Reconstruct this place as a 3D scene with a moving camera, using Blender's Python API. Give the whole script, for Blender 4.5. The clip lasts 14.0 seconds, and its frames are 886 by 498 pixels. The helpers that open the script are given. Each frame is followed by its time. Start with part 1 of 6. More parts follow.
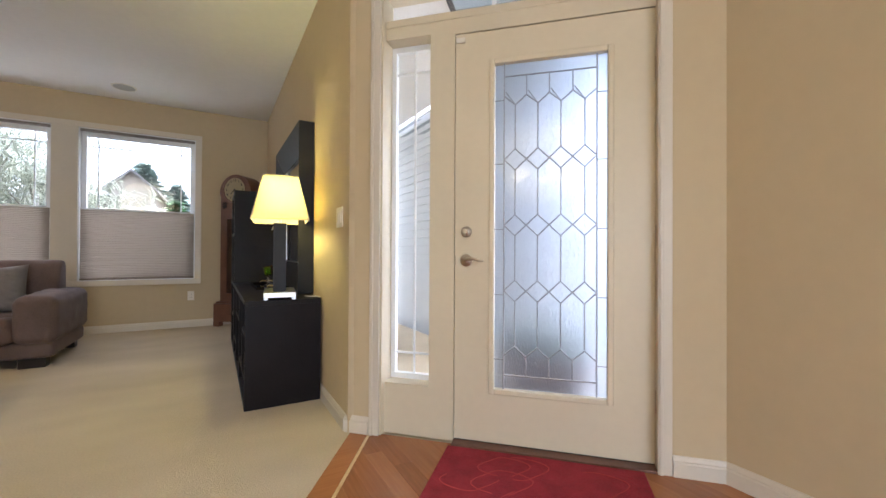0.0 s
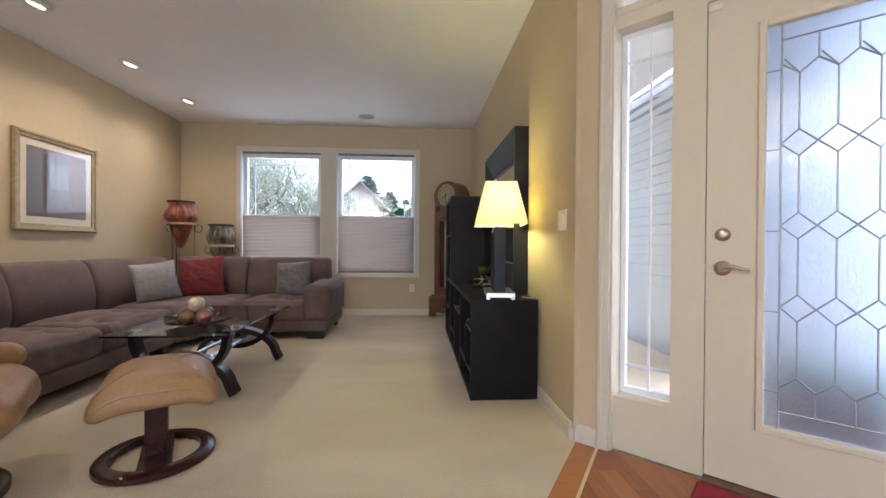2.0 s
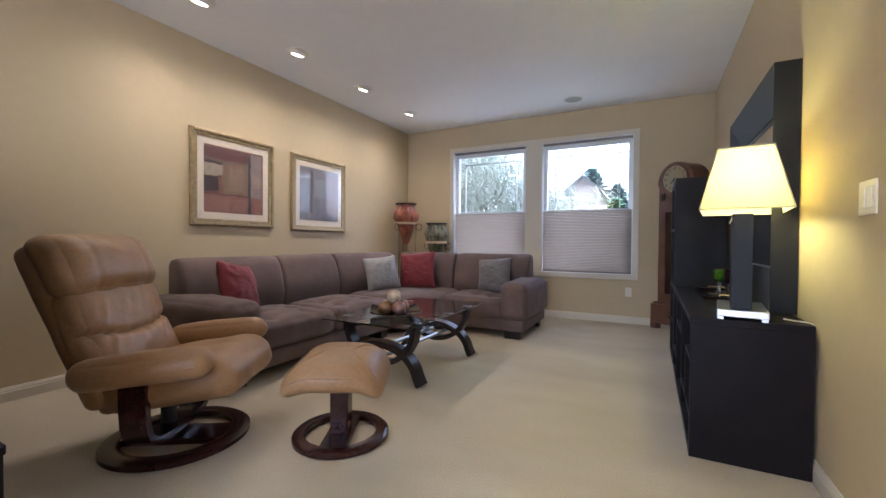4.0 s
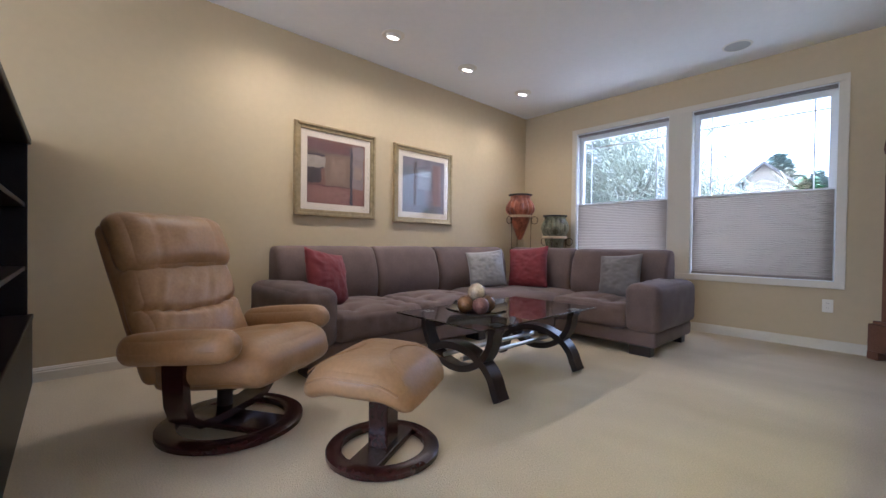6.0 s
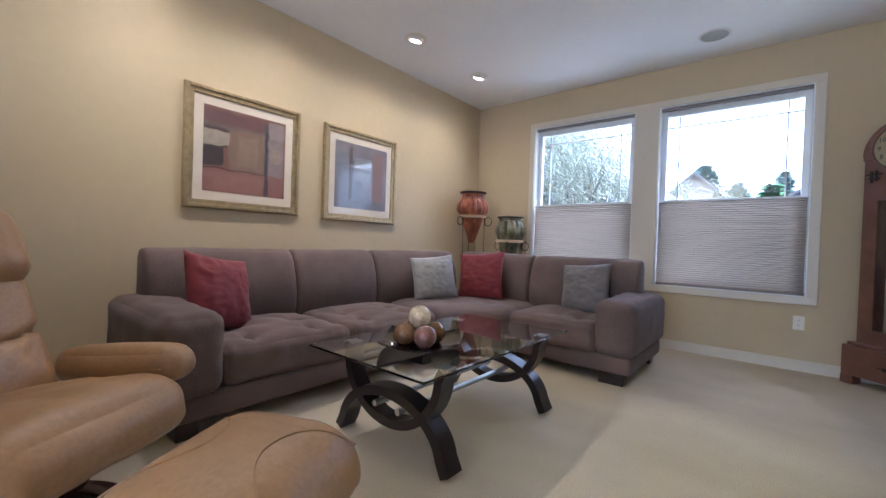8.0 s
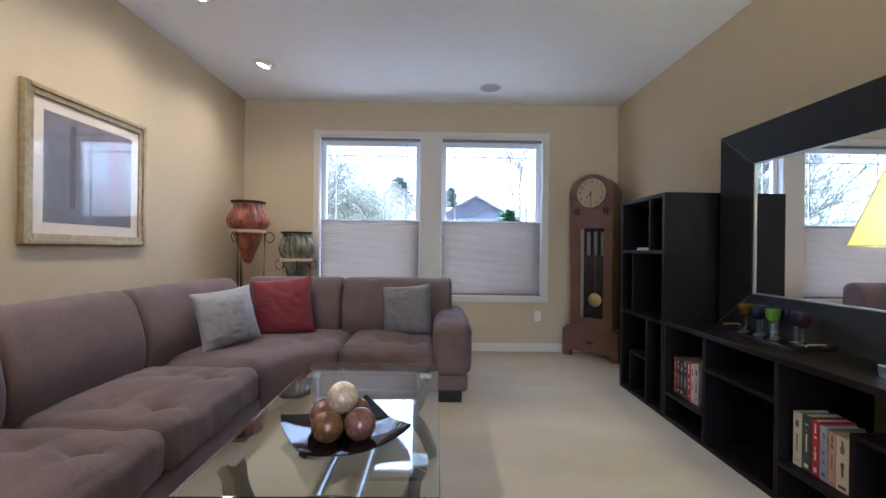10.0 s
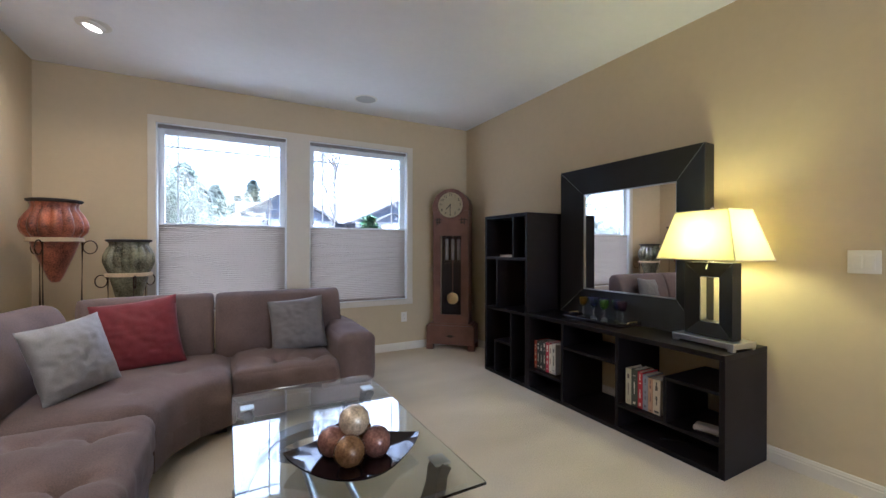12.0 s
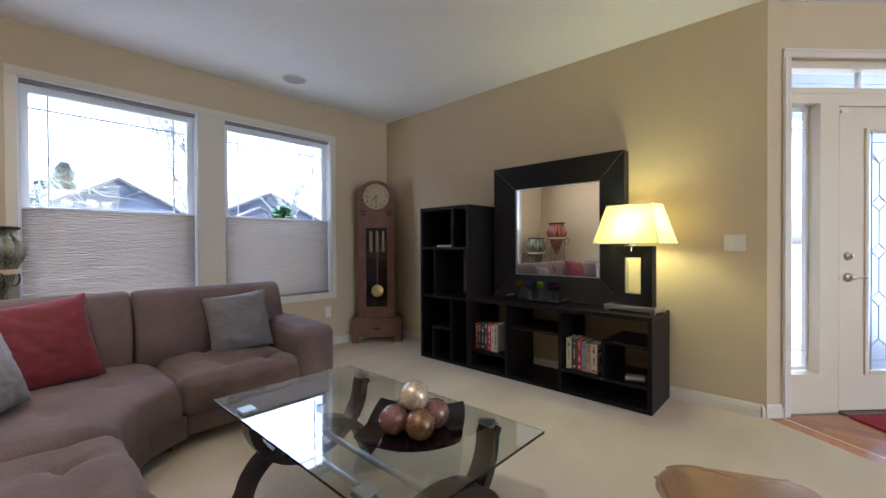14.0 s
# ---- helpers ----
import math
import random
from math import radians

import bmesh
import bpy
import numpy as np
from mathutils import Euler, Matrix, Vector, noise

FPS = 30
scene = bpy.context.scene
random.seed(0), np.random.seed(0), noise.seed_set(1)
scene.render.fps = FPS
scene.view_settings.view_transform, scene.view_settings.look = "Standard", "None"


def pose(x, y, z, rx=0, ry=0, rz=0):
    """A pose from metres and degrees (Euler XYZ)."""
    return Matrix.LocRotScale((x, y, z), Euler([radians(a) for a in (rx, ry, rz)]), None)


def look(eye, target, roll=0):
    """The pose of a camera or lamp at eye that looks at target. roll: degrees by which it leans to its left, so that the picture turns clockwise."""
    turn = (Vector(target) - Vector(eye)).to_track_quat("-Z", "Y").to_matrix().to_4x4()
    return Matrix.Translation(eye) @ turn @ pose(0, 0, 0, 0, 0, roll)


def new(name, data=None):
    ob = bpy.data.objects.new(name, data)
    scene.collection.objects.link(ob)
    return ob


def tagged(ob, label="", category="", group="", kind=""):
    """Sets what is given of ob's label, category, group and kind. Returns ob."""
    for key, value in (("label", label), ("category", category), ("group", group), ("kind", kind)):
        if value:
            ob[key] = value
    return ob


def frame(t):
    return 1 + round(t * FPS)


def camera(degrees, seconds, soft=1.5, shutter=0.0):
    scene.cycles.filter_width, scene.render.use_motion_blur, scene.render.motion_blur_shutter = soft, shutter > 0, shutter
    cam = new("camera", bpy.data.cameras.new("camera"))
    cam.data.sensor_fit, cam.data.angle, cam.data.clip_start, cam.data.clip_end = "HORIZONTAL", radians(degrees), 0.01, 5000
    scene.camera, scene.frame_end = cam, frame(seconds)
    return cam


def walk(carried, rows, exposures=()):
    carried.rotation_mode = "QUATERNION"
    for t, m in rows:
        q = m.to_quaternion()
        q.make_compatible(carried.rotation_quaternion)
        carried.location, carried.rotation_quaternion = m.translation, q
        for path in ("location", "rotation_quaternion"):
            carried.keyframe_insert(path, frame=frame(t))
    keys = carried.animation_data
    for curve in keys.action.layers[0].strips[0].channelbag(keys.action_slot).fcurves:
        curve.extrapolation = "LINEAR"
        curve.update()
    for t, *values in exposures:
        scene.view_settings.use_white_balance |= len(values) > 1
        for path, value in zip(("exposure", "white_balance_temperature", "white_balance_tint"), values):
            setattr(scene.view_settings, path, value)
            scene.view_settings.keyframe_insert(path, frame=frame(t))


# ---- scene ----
cam = camera(95.7, 14.0)
PATH = [
    (0, (0.347, 0.226, 0.958), (1.336, 1.964, 0.973), 0.3),
    (0.5, (0.247, 0.183, 0.959), (1.078, 2.002, 0.959), 0.3),
    (1, (0.178, 0.198, 0.961), (0.811, 2.095, 0.96), 0.4),
    (1.5, (0.149, 0.244, 0.973), (0.551, 2.203, 0.97), 0.4),
    (2, (0.147, 0.302, 1.0), (0.281, 2.298, 0.989), 0.4),
    (2.5, (0.159, 0.398, 1.019), (0.024, 2.393, 0.999), 0.4),
    (3, (0.182, 0.511, 1.037), (-0.237, 2.466, 1.009), 0.5),
    (3.5, (0.25, 0.62, 1.029), (-0.451, 2.493, 1.002), 0.5),
    (4, (0.337, 0.694, 0.996), (-0.585, 2.468, 0.963), 0.4),
    (4.2, (0.368, 0.73, 0.993), (-0.64, 2.458, 0.956), 0.5),
    (6.5, (0.356, 1.456, 0.884), (-1.132, 2.792, 0.859), 0.8),
    (7, (0.184, 1.613, 0.905), (-1.278, 2.978, 0.876), 1.1),
    (9.3, (-0.663, 1.82, 1.037), (-1.158, 3.757, 1.034), 1.4),
    (9.5, (-0.839, 1.812, 1.065), (-1.137, 3.79, 1.064), 1.0),
    (10, (-1.042, 1.752, 1.121), (-1.01, 3.752, 1.122), 0.7),
    (10.5, (-1.21, 1.713, 1.164), (-0.893, 3.688, 1.167), 0.5),
    (11, (-1.402, 1.686, 1.199), (-0.856, 3.61, 1.199), 0.1),
    (11.5, (-1.569, 1.686, 1.197), (-0.825, 3.542, 1.192), 0.2),
    (12, (-1.783, 1.75, 1.219), (-0.831, 3.509, 1.212), 0.1),
    (12.5, (-1.969, 1.84, 1.272), (-0.854, 3.501, 1.261), 0.0),
    (13, (-2.11, 1.935, 1.28), (-0.862, 3.497, 1.267), -0.1),
    (13.5, (-2.247, 2.035, 1.229), (-0.869, 3.485, 1.21), -0.2),
    (14, (-2.391, 2.102, 1.147), (-0.921, 3.458, 1.129), -0.3),
]
SKY = 0.61
LAMP_W, CAN_W, CHAND_W, REAR_W = 6.9, 17.5, 17.0, 18.0
EXPOSURES = [(0.0, 1.58, 5700, 14), (3.0, 1.66, 5150, 16), (9.5, 1.82, 4780, 15), (14.0, 1.68, 4950, 14)]

walk(cam, [(t, look(eye, target, roll)) for t, eye, target, roll in PATH], EXPOSURES)

# ---- world and lights ----
world = bpy.data.worlds.new("overcast_sky")
scene.world = world
world.use_nodes = True
wn, wl = world.node_tree.nodes, world.node_tree.links
sky = wn.new("ShaderNodeTexSky")
sky.sky_type, sky.sun_disc = "NISHITA", False
sky.sun_elevation, sky.sun_rotation = radians(68), radians(100)
sky.air_density, sky.dust_density, sky.ozone_density = 1.0, 6.0, 1.0
pale = wn.new("ShaderNodeHueSaturation")
pale.inputs["Saturation"].default_value = 0.4
wl.new(sky.outputs["Color"], pale.inputs["Color"])
wl.new(pale.outputs["Color"], wn["Background"].inputs["Color"])
wn["Background"].inputs["Strength"].default_value = SKY

sun = new("sun", bpy.data.lights.new("sun", "SUN"))
sun.data.energy, sun.data.angle, sun.data.color = 0.5, radians(40), (1.0, 0.97, 0.93)
sun.matrix_world = look((10, -2, 25), (0, 0, 0))


def lamp(name, kind, power, colour, m, radius=0.05):
    ob = new(name, bpy.data.lights.new(name, kind))
    ob.data.energy, ob.data.color, ob.data.shadow_soft_size = power, colour, radius
    ob.matrix_world = m
    return ob


# sky light of the large rear window, in its opening
rear = new("rear_window_daylight", bpy.data.lights.new("rear_window_daylight", "AREA"))
rear.data.shape, rear.data.size, rear.data.size_y = "RECTANGLE", 3.7, 1.95
rear.data.energy, rear.data.color = REAR_W, (0.76, 0.89, 1.0)
rear.matrix_world = look((-0.7, -4.22, 1.275), (-0.7, 0, 1.275))


# ---- materials ----
def material(name, colour, rough=0.5, metal=0.0, vary=0.12, scale=6.0, bump=0.0, bump_scale=200.0, detail=4.0, second=None, fine=14, **more):
    """A surface with colour variation at two scales and a fine relief."""
    m = bpy.data.materials.new(name)
    m.use_nodes = True
    n, l = m.node_tree.nodes, m.node_tree.links
    p = n["Principled BSDF"]
    p.inputs["Roughness"].default_value, p.inputs["Metallic"].default_value = rough, metal
    for key, value in more.items():
        p.inputs[key.replace("_", " ")].default_value = value
    where = n.new("ShaderNodeTexCoord")
    big, small = n.new("ShaderNodeTexNoise"), n.new("ShaderNodeTexNoise")
    big.inputs["Scale"].default_value, big.inputs["Detail"].default_value = scale, detail
    small.inputs["Scale"].default_value, small.inputs["Detail"].default_value = scale * fine, 3
    both = n.new("ShaderNodeMath")
    both.operation = "ADD"
    for src, k in ((big, 0), (small, 1)):
        l.new(where.outputs["Object"], src.inputs["Vector"])
        l.new(src.outputs["Fac"], both.inputs[k])
    span = n.new("ShaderNodeMapRange")
    span.inputs["From Min"].default_value, span.inputs["From Max"].default_value = 0.7, 1.3
    l.new(both.outputs[0], span.inputs["Value"])
    mix = n.new("ShaderNodeMix")
    mix.data_type = "RGBA"
    a = [c * (1 - vary) for c in colour]
    b = [min(1, c * (1 + vary)) for c in (second or colour)]
    mix.inputs["A"].default_value, mix.inputs["B"].default_value = (*a, 1), (*b, 1)
    l.new(span.outputs[0], mix.inputs["Factor"])
    l.new(mix.outputs["Result"], p.inputs["Base Color"])
    if bump:
        fine, lift = n.new("ShaderNodeTexNoise"), n.new("ShaderNodeBump")
        fine.inputs["Scale"].default_value, fine.inputs["Detail"].default_value = bump_scale, 3
        lift.inputs["Strength"].default_value, lift.inputs["Distance"].default_value = bump, 0.002
        l.new(where.outputs["Object"], fine.inputs["Vector"])
        l.new(fine.outputs["Fac"], lift.inputs["Height"])
        l.new(lift.outputs["Normal"], p.inputs["Normal"])
    return m


def glowing(name, colour, strength):
    m = bpy.data.materials.new(name)
    m.use_nodes = True
    p = m.node_tree.nodes["Principled BSDF"]
    p.inputs["Base Color"].default_value = (*colour, 1)
    p.inputs["Emission Color"].default_value = (*colour, 1)
    p.inputs["Emission Strength"].default_value = strength
    return m


def glass(name, colour=(1, 1, 1), rough=0.0, ior=1.45):
    m = bpy.data.materials.new(name)
    m.use_nodes = True
    p = m.node_tree.nodes["Principled BSDF"]
    p.inputs["Base Color"].default_value = (*colour, 1)
    p.inputs["Roughness"].default_value, p.inputs["Transmission Weight"].default_value, p.inputs["IOR"].default_value = rough, 1.0, ior
    return m


def pane_glass(name, tint=(1, 1, 1)):
    """Thin clear glass: light goes straight through, with a mirror-like surface reflection."""
    m = bpy.data.materials.new(name)
    m.use_nodes = True
    n, l = m.node_tree.nodes, m.node_tree.links
    n.remove(n["Principled BSDF"])
    clear, gloss, mix, facing = n.new("ShaderNodeBsdfTransparent"), n.new("ShaderNodeBsdfGlossy"), n.new("ShaderNodeMixShader"), n.new("ShaderNodeLayerWeight")
    power, edge = n.new("ShaderNodeMath"), n.new("ShaderNodeMath")
    power.operation, edge.operation = "POWER", "MULTIPLY_ADD"
    facing.inputs["Blend"].default_value = 0.5
    power.inputs[1].default_value, edge.inputs[1].default_value, edge.inputs[2].default_value = 5.0, 0.96, 0.04
    l.new(facing.outputs["Facing"], power.inputs[0])
    l.new(power.outputs[0], edge.inputs[0])
    clear.inputs["Color"].default_value = (*tint, 1)
    gloss.inputs["Roughness"].default_value = 0.0
    l.new(edge.outputs[0], mix.inputs[0])
    l.new(clear.outputs[0], mix.inputs[1])
    l.new(gloss.outputs[0], mix.inputs[2])
    l.new(mix.outputs[0], n["Material Output"].inputs["Surface"])
    return m


def cloth_through(name, colour, share):
    """Cloth that lets some light through."""
    m = bpy.data.materials.new(name)
    m.use_nodes = True
    n, l = m.node_tree.nodes, m.node_tree.links
    n.remove(n["Principled BSDF"])
    a, b, mix = n.new("ShaderNodeBsdfDiffuse"), n.new("ShaderNodeBsdfTranslucent"), n.new("ShaderNodeMixShader")
    weave, where, tone = n.new("ShaderNodeTexNoise"), n.new("ShaderNodeTexCoord"), n.new("ShaderNodeMix")
    tone.data_type = "RGBA"
    weave.inputs["Scale"].default_value = 160
    l.new(where.outputs["Object"], weave.inputs["Vector"])
    l.new(weave.outputs["Fac"], tone.inputs["Factor"])
    tone.inputs["A"].default_value, tone.inputs["B"].default_value = (*[c * 0.93 for c in colour], 1), (*colour, 1)
    for s in (a, b):
        l.new(tone.outputs["Result"], s.inputs["Color"])
    mix.inputs[0].default_value = share
    l.new(a.outputs[0], mix.inputs[1])
    l.new(b.outputs[0], mix.inputs[2])
    l.new(mix.outputs[0], n["Material Output"].inputs["Surface"])
    return m


WALL = material("beige_wall_paint", (0.535, 0.432, 0.272), 0.7, vary=0.025, scale=1.2, bump=0.25, bump_scale=260)
CEIL = material("ceiling_paint", (0.84, 0.835, 0.84), 0.85, vary=0.02, scale=1.5, bump=0.35, bump_scale=180)
TRIM = material("cream_trim_paint", (0.64, 0.585, 0.49), 0.4, vary=0.02, scale=3, bump=0.05, bump_scale=90)
DOORPAINT = material("cream_door_paint", (0.66, 0.585, 0.435), 0.38, vary=0.02, scale=2, bump=0.06, bump_scale=120)
VINYL = material("white_vinyl", (0.80, 0.82, 0.84), 0.35, vary=0.02)


def carpet_pile(name, dark, light):
    """Cut pile with broad brushed streaks left by vacuuming, and a fine tufted relief."""
    m = bpy.data.materials.new(name)
    m.use_nodes = True
    n, l = m.node_tree.nodes, m.node_tree.links
    p = n["Principled BSDF"]
    where, stretch, streak, speck, add, span, mix = n.new("ShaderNodeTexCoord"), n.new("ShaderNodeMapping"), n.new("ShaderNodeTexNoise"), n.new("ShaderNodeTexNoise"), n.new("ShaderNodeMath"), n.new("ShaderNodeMapRange"), n.new("ShaderNodeMix")
    stretch.inputs["Rotation"].default_value = (0, 0, radians(62))
    stretch.inputs["Scale"].default_value = (0.9, 2.0, 1)
    streak.inputs["Scale"].default_value, streak.inputs["Detail"].default_value = 1.1, 2
    speck.inputs["Scale"].default_value, speck.inputs["Detail"].default_value = 130, 4
    add.operation = "MULTIPLY_ADD"
    add.inputs[1].default_value = 0.8
    span.inputs["From Min"].default_value, span.inputs["From Max"].default_value = 0.5, 1.3
    mix.data_type = "RGBA"
    mix.inputs["A"].default_value, mix.inputs["B"].default_value = (*dark, 1), (*light, 1)
    l.new(where.outputs["Object"], stretch.inputs["Vector"])
    l.new(stretch.outputs[0], streak.inputs["Vector"])
    l.new(where.outputs["Object"], speck.inputs["Vector"])
    l.new(speck.outputs["Fac"], add.inputs[0])
    l.new(streak.outputs["Fac"], add.inputs[2])
    l.new(add.outputs[0], span.inputs["Value"])
    l.new(span.outputs[0], mix.inputs["Factor"])
    l.new(mix.outputs["Result"], p.inputs["Base Color"])
    tuft, lift = n.new("ShaderNodeTexNoise"), n.new("ShaderNodeBump")
    tuft.inputs["Scale"].default_value, tuft.inputs["Detail"].default_value = 170, 4
    lift.inputs["Strength"].default_value, lift.inputs["Distance"].default_value = 1.0, 0.010
    l.new(where.outputs["Object"], tuft.inputs["Vector"])
    l.new(tuft.outputs["Fac"], lift.inputs["Height"])
    l.new(lift.outputs["Normal"], p.inputs["Normal"])
    p.inputs["Roughness"].default_value, p.inputs["Specular IOR Level"].default_value = 0.98, 0.1
    return m


CARPET = carpet_pile("cream_carpet", (0.54, 0.455, 0.325), (0.76, 0.66, 0.50))


def board_wood(name, dark, light, rough):
    """Varnished boards: long streaks of grain along each board, and a tone of its own for each."""
    m = bpy.data.materials.new(name)
    m.use_nodes = True
    n, l = m.node_tree.nodes, m.node_tree.links
    p = n["Principled BSDF"]
    where, stretch, grain, info, add, ramp = n.new("ShaderNodeTexCoord"), n.new("ShaderNodeMapping"), n.new("ShaderNodeTexNoise"), n.new("ShaderNodeObjectInfo"), n.new("ShaderNodeMath"), n.new("ShaderNodeMix")
    stretch.inputs["Scale"].default_value = (2.0, 34.0, 10.0)
    grain.inputs["Scale"].default_value, grain.inputs["Detail"].default_value = 2.0, 6
    add.operation = "MULTIPLY_ADD"
    add.inputs[1].default_value = 0.55
    ramp.data_type = "RGBA"
    ramp.inputs["A"].default_value, ramp.inputs["B"].default_value = (*dark, 1), (*light, 1)
    half = n.new("ShaderNodeMath")
    half.operation = "MULTIPLY"
    half.inputs[1].default_value = 0.75
    l.new(where.outputs["Object"], stretch.inputs["Vector"])
    l.new(stretch.outputs[0], grain.inputs["Vector"])
    l.new(info.outputs["Random"], add.inputs[0])
    l.new(grain.outputs["Fac"], half.inputs[0])
    l.new(half.outputs[0], add.inputs[2])
    l.new(add.outputs[0], ramp.inputs["Factor"])
    l.new(ramp.outputs["Result"], p.inputs["Base Color"])
    p.inputs["Roughness"].default_value = rough
    return m


WOODFLOOR = board_wood("hardwood_floor", (0.17, 0.05, 0.016), (0.42, 0.17, 0.06), 0.25)
INLAY = material("maple_inlay", (0.72, 0.52, 0.27), 0.3, vary=0.1)
SUEDE = material("brown_suede", (0.104, 0.071, 0.063), 0.88, vary=0.16, scale=4, fine=50, bump=0.45, bump_scale=70, second=(0.145, 0.097, 0.084), Sheen_Weight=0.07, Sheen_Roughness=0.5)
LEATHER = material("tan_leather", (0.335, 0.193, 0.086), 0.36, vary=0.14, scale=5, bump=0.4, bump_scale=330)
CHERRY = material("dark_cherry_wood", (0.030, 0.009, 0.008), 0.22, vary=0.3, scale=5)
ESPRESSO = material("espresso_wood", (0.018, 0.012, 0.012), 0.3, vary=0.3, scale=6)
SHELFBLACK = material("black_brown_veneer", (0.009, 0.0065, 0.0068), 0.42, vary=0.25, scale=8, bump=0.08, bump_scale=150, Specular_IOR_Level=0.18)
HIDE = material("black_leatherette", (0.010, 0.009, 0.010), 0.45, vary=0.2, scale=9, bump=0.3, bump_scale=300, Specular_IOR_Level=0.28)
STITCH = material("grey_thread", (0.25, 0.24, 0.22), 0.7)
STEEL = material("brushed_steel", (0.60, 0.60, 0.60), 0.3, 1.0, vary=0.05, scale=20)
NICKEL = material("satin_nickel", (0.52, 0.46, 0.38), 0.28, 1.0, vary=0.05)
MIRROR = material("mirror_silver", (0.93, 0.94, 0.93), 0.0, 1.0, vary=0.0)
GOLDFRAME = material("antique_gold_frame", (0.40, 0.31, 0.17), 0.4, 0.75, vary=0.25, scale=30, bump=0.6, bump_scale=160)
MAT = material("cream_mat_board", (0.70, 0.62, 0.52), 0.9, vary=0.03)
CLOCKWOOD = material("walnut_wood", (0.15, 0.068, 0.043), 0.42, vary=0.3, scale=7, bump=0.15, bump_scale=80)
DARKIN = material("dark_interior", (0.02, 0.014, 0.011), 0.7)
PEWTER = material("dull_pewter", (0.30, 0.29, 0.26), 0.45, 0.8, vary=0.1)
BRASS = material("aged_brass", (0.62, 0.47, 0.22), 0.3, 1.0)
DIAL = material("cream_dial", (0.36, 0.295, 0.165), 0.5, vary=0.08, scale=20)
INK = material("black_ink", (0.02, 0.018, 0.015), 0.6)
IRON = material("wrought_iron", (0.045, 0.022, 0.015), 0.55, 0.5)
REDCLAY = material("red_glazed_clay", (0.085, 0.021, 0.016), 0.28, vary=0.5, scale=9, second=(0.32, 0.105, 0.055))
GREENCLAY = material("green_glazed_clay", (0.035, 0.030, 0.018), 0.25, vary=0.5, scale=10, second=(0.21, 0.20, 0.125))
RATTAN = material("rattan_band", (0.55, 0.42, 0.26), 0.7)
REDCLOTH = material("red_cushion_cloth", (0.165, 0.015, 0.021), 0.75, vary=0.2, scale=12, bump=0.3, bump_scale=300, Sheen_Weight=0.08)
SILVERCLOTH = material("silver_cushion_cloth", (0.27, 0.26, 0.265), 0.5, vary=0.12, scale=12, bump=0.4, bump_scale=200, Sheen_Weight=0.12)
GREYCLOTH = material("grey_cushion_cloth", (0.15, 0.135, 0.13), 0.6, vary=0.1, scale=14, bump=0.3, bump_scale=300, Sheen_Weight=0.12)
BLACKGLAZE = material("black_glaze", (0.010, 0.006, 0.007), 0.06, vary=0.1)
RUG = material("red_rug_wool", (0.30, 0.018, 0.030), 0.95, vary=0.25, scale=14, bump=1.0, bump_scale=700)
RUGLINE = material("coral_rug_line", (0.50, 0.05, 0.05), 0.95, vary=0.2, scale=20)
WHITEPLASTIC = material("white_plastic", (0.74, 0.70, 0.62), 0.35, vary=0.01)
GRILLE = material("speaker_grille", (0.42, 0.42, 0.41), 0.8, vary=0.03, bump=0.5, bump_scale=900)
LEADGLINT = material("lead_came", (0.40, 0.41, 0.44), 0.4, 0.6)
RUBBER = material("black_rubber", (0.015, 0.013, 0.012), 0.7)
CLEAR = pane_glass("clear_pane")
PICTUREGLASS = pane_glass("picture_glass")
TABLEGLASS = glass("table_glass", (0.88, 0.95, 0.93), 0.0, 1.8)
OBSCURE = glass("obscure_glass", (0.43, 0.475, 0.55), 0.6)
on, ol = OBSCURE.node_tree.nodes, OBSCURE.node_tree.links
on["Principled BSDF"].inputs["Coat Weight"].default_value, on["Principled BSDF"].inputs["Coat Roughness"].default_value = 1.0, 0.04
ripple, lift = on.new("ShaderNodeTexNoise"), on.new("ShaderNodeBump")
ripple.inputs["Scale"].default_value, ripple.inputs["Detail"].default_value = 75, 3
lift.inputs["Strength"].default_value, lift.inputs["Distance"].default_value = 0.5, 0.004
ol.new(ripple.outputs["Fac"], lift.inputs["Height"])
ol.new(lift.outputs["Normal"], on["Principled BSDF"].inputs["Normal"])
SHADECLOTH = cloth_through("lamp_shade_cloth", (0.84, 0.78, 0.54), 0.045)
BLINDCLOTH = cloth_through("cellular_blind_cloth", (0.50, 0.445, 0.385), 0.135)
BULB = glowing("warm_bulb", (1.0, 0.72, 0.38), 18)
FROSTGLOW = glowing("lit_frosted_glass", (1.0, 0.83, 0.6), 5)


# ---- mesh helpers ----
def finish(bm, smooth=0):
    mesh = bpy.data.meshes.new("mesh")
    bmesh.ops.recalc_face_normals(bm, faces=bm.faces[:])
    if smooth:
        for f in bm.faces:
            f.smooth = True
        for e in bm.edges:
            e.smooth = len(e.link_faces) != 2 or e.calc_face_angle(0) < radians(smooth)
    bm.to_mesh(mesh)
    bm.free()
    return mesh


def part(name, bm, mat, parent=None, label="", smooth=0):
    """One bmesh as one mesh object, under a thing or a part of it."""
    mesh = bm if isinstance(bm, bpy.types.Mesh) else finish(bm, smooth)
    if not mesh.materials:
        mesh.materials.append(mat)
    ob = new(name, mesh)
    if parent:
        ob.parent = parent
    return tagged(ob, label)


def thing(name, label, category, m=Matrix(), group="", kind=""):
    ob = new(name)
    ob.empty_display_size = 0.1
    ob.matrix_world = m
    return tagged(ob, label, category, group, kind)


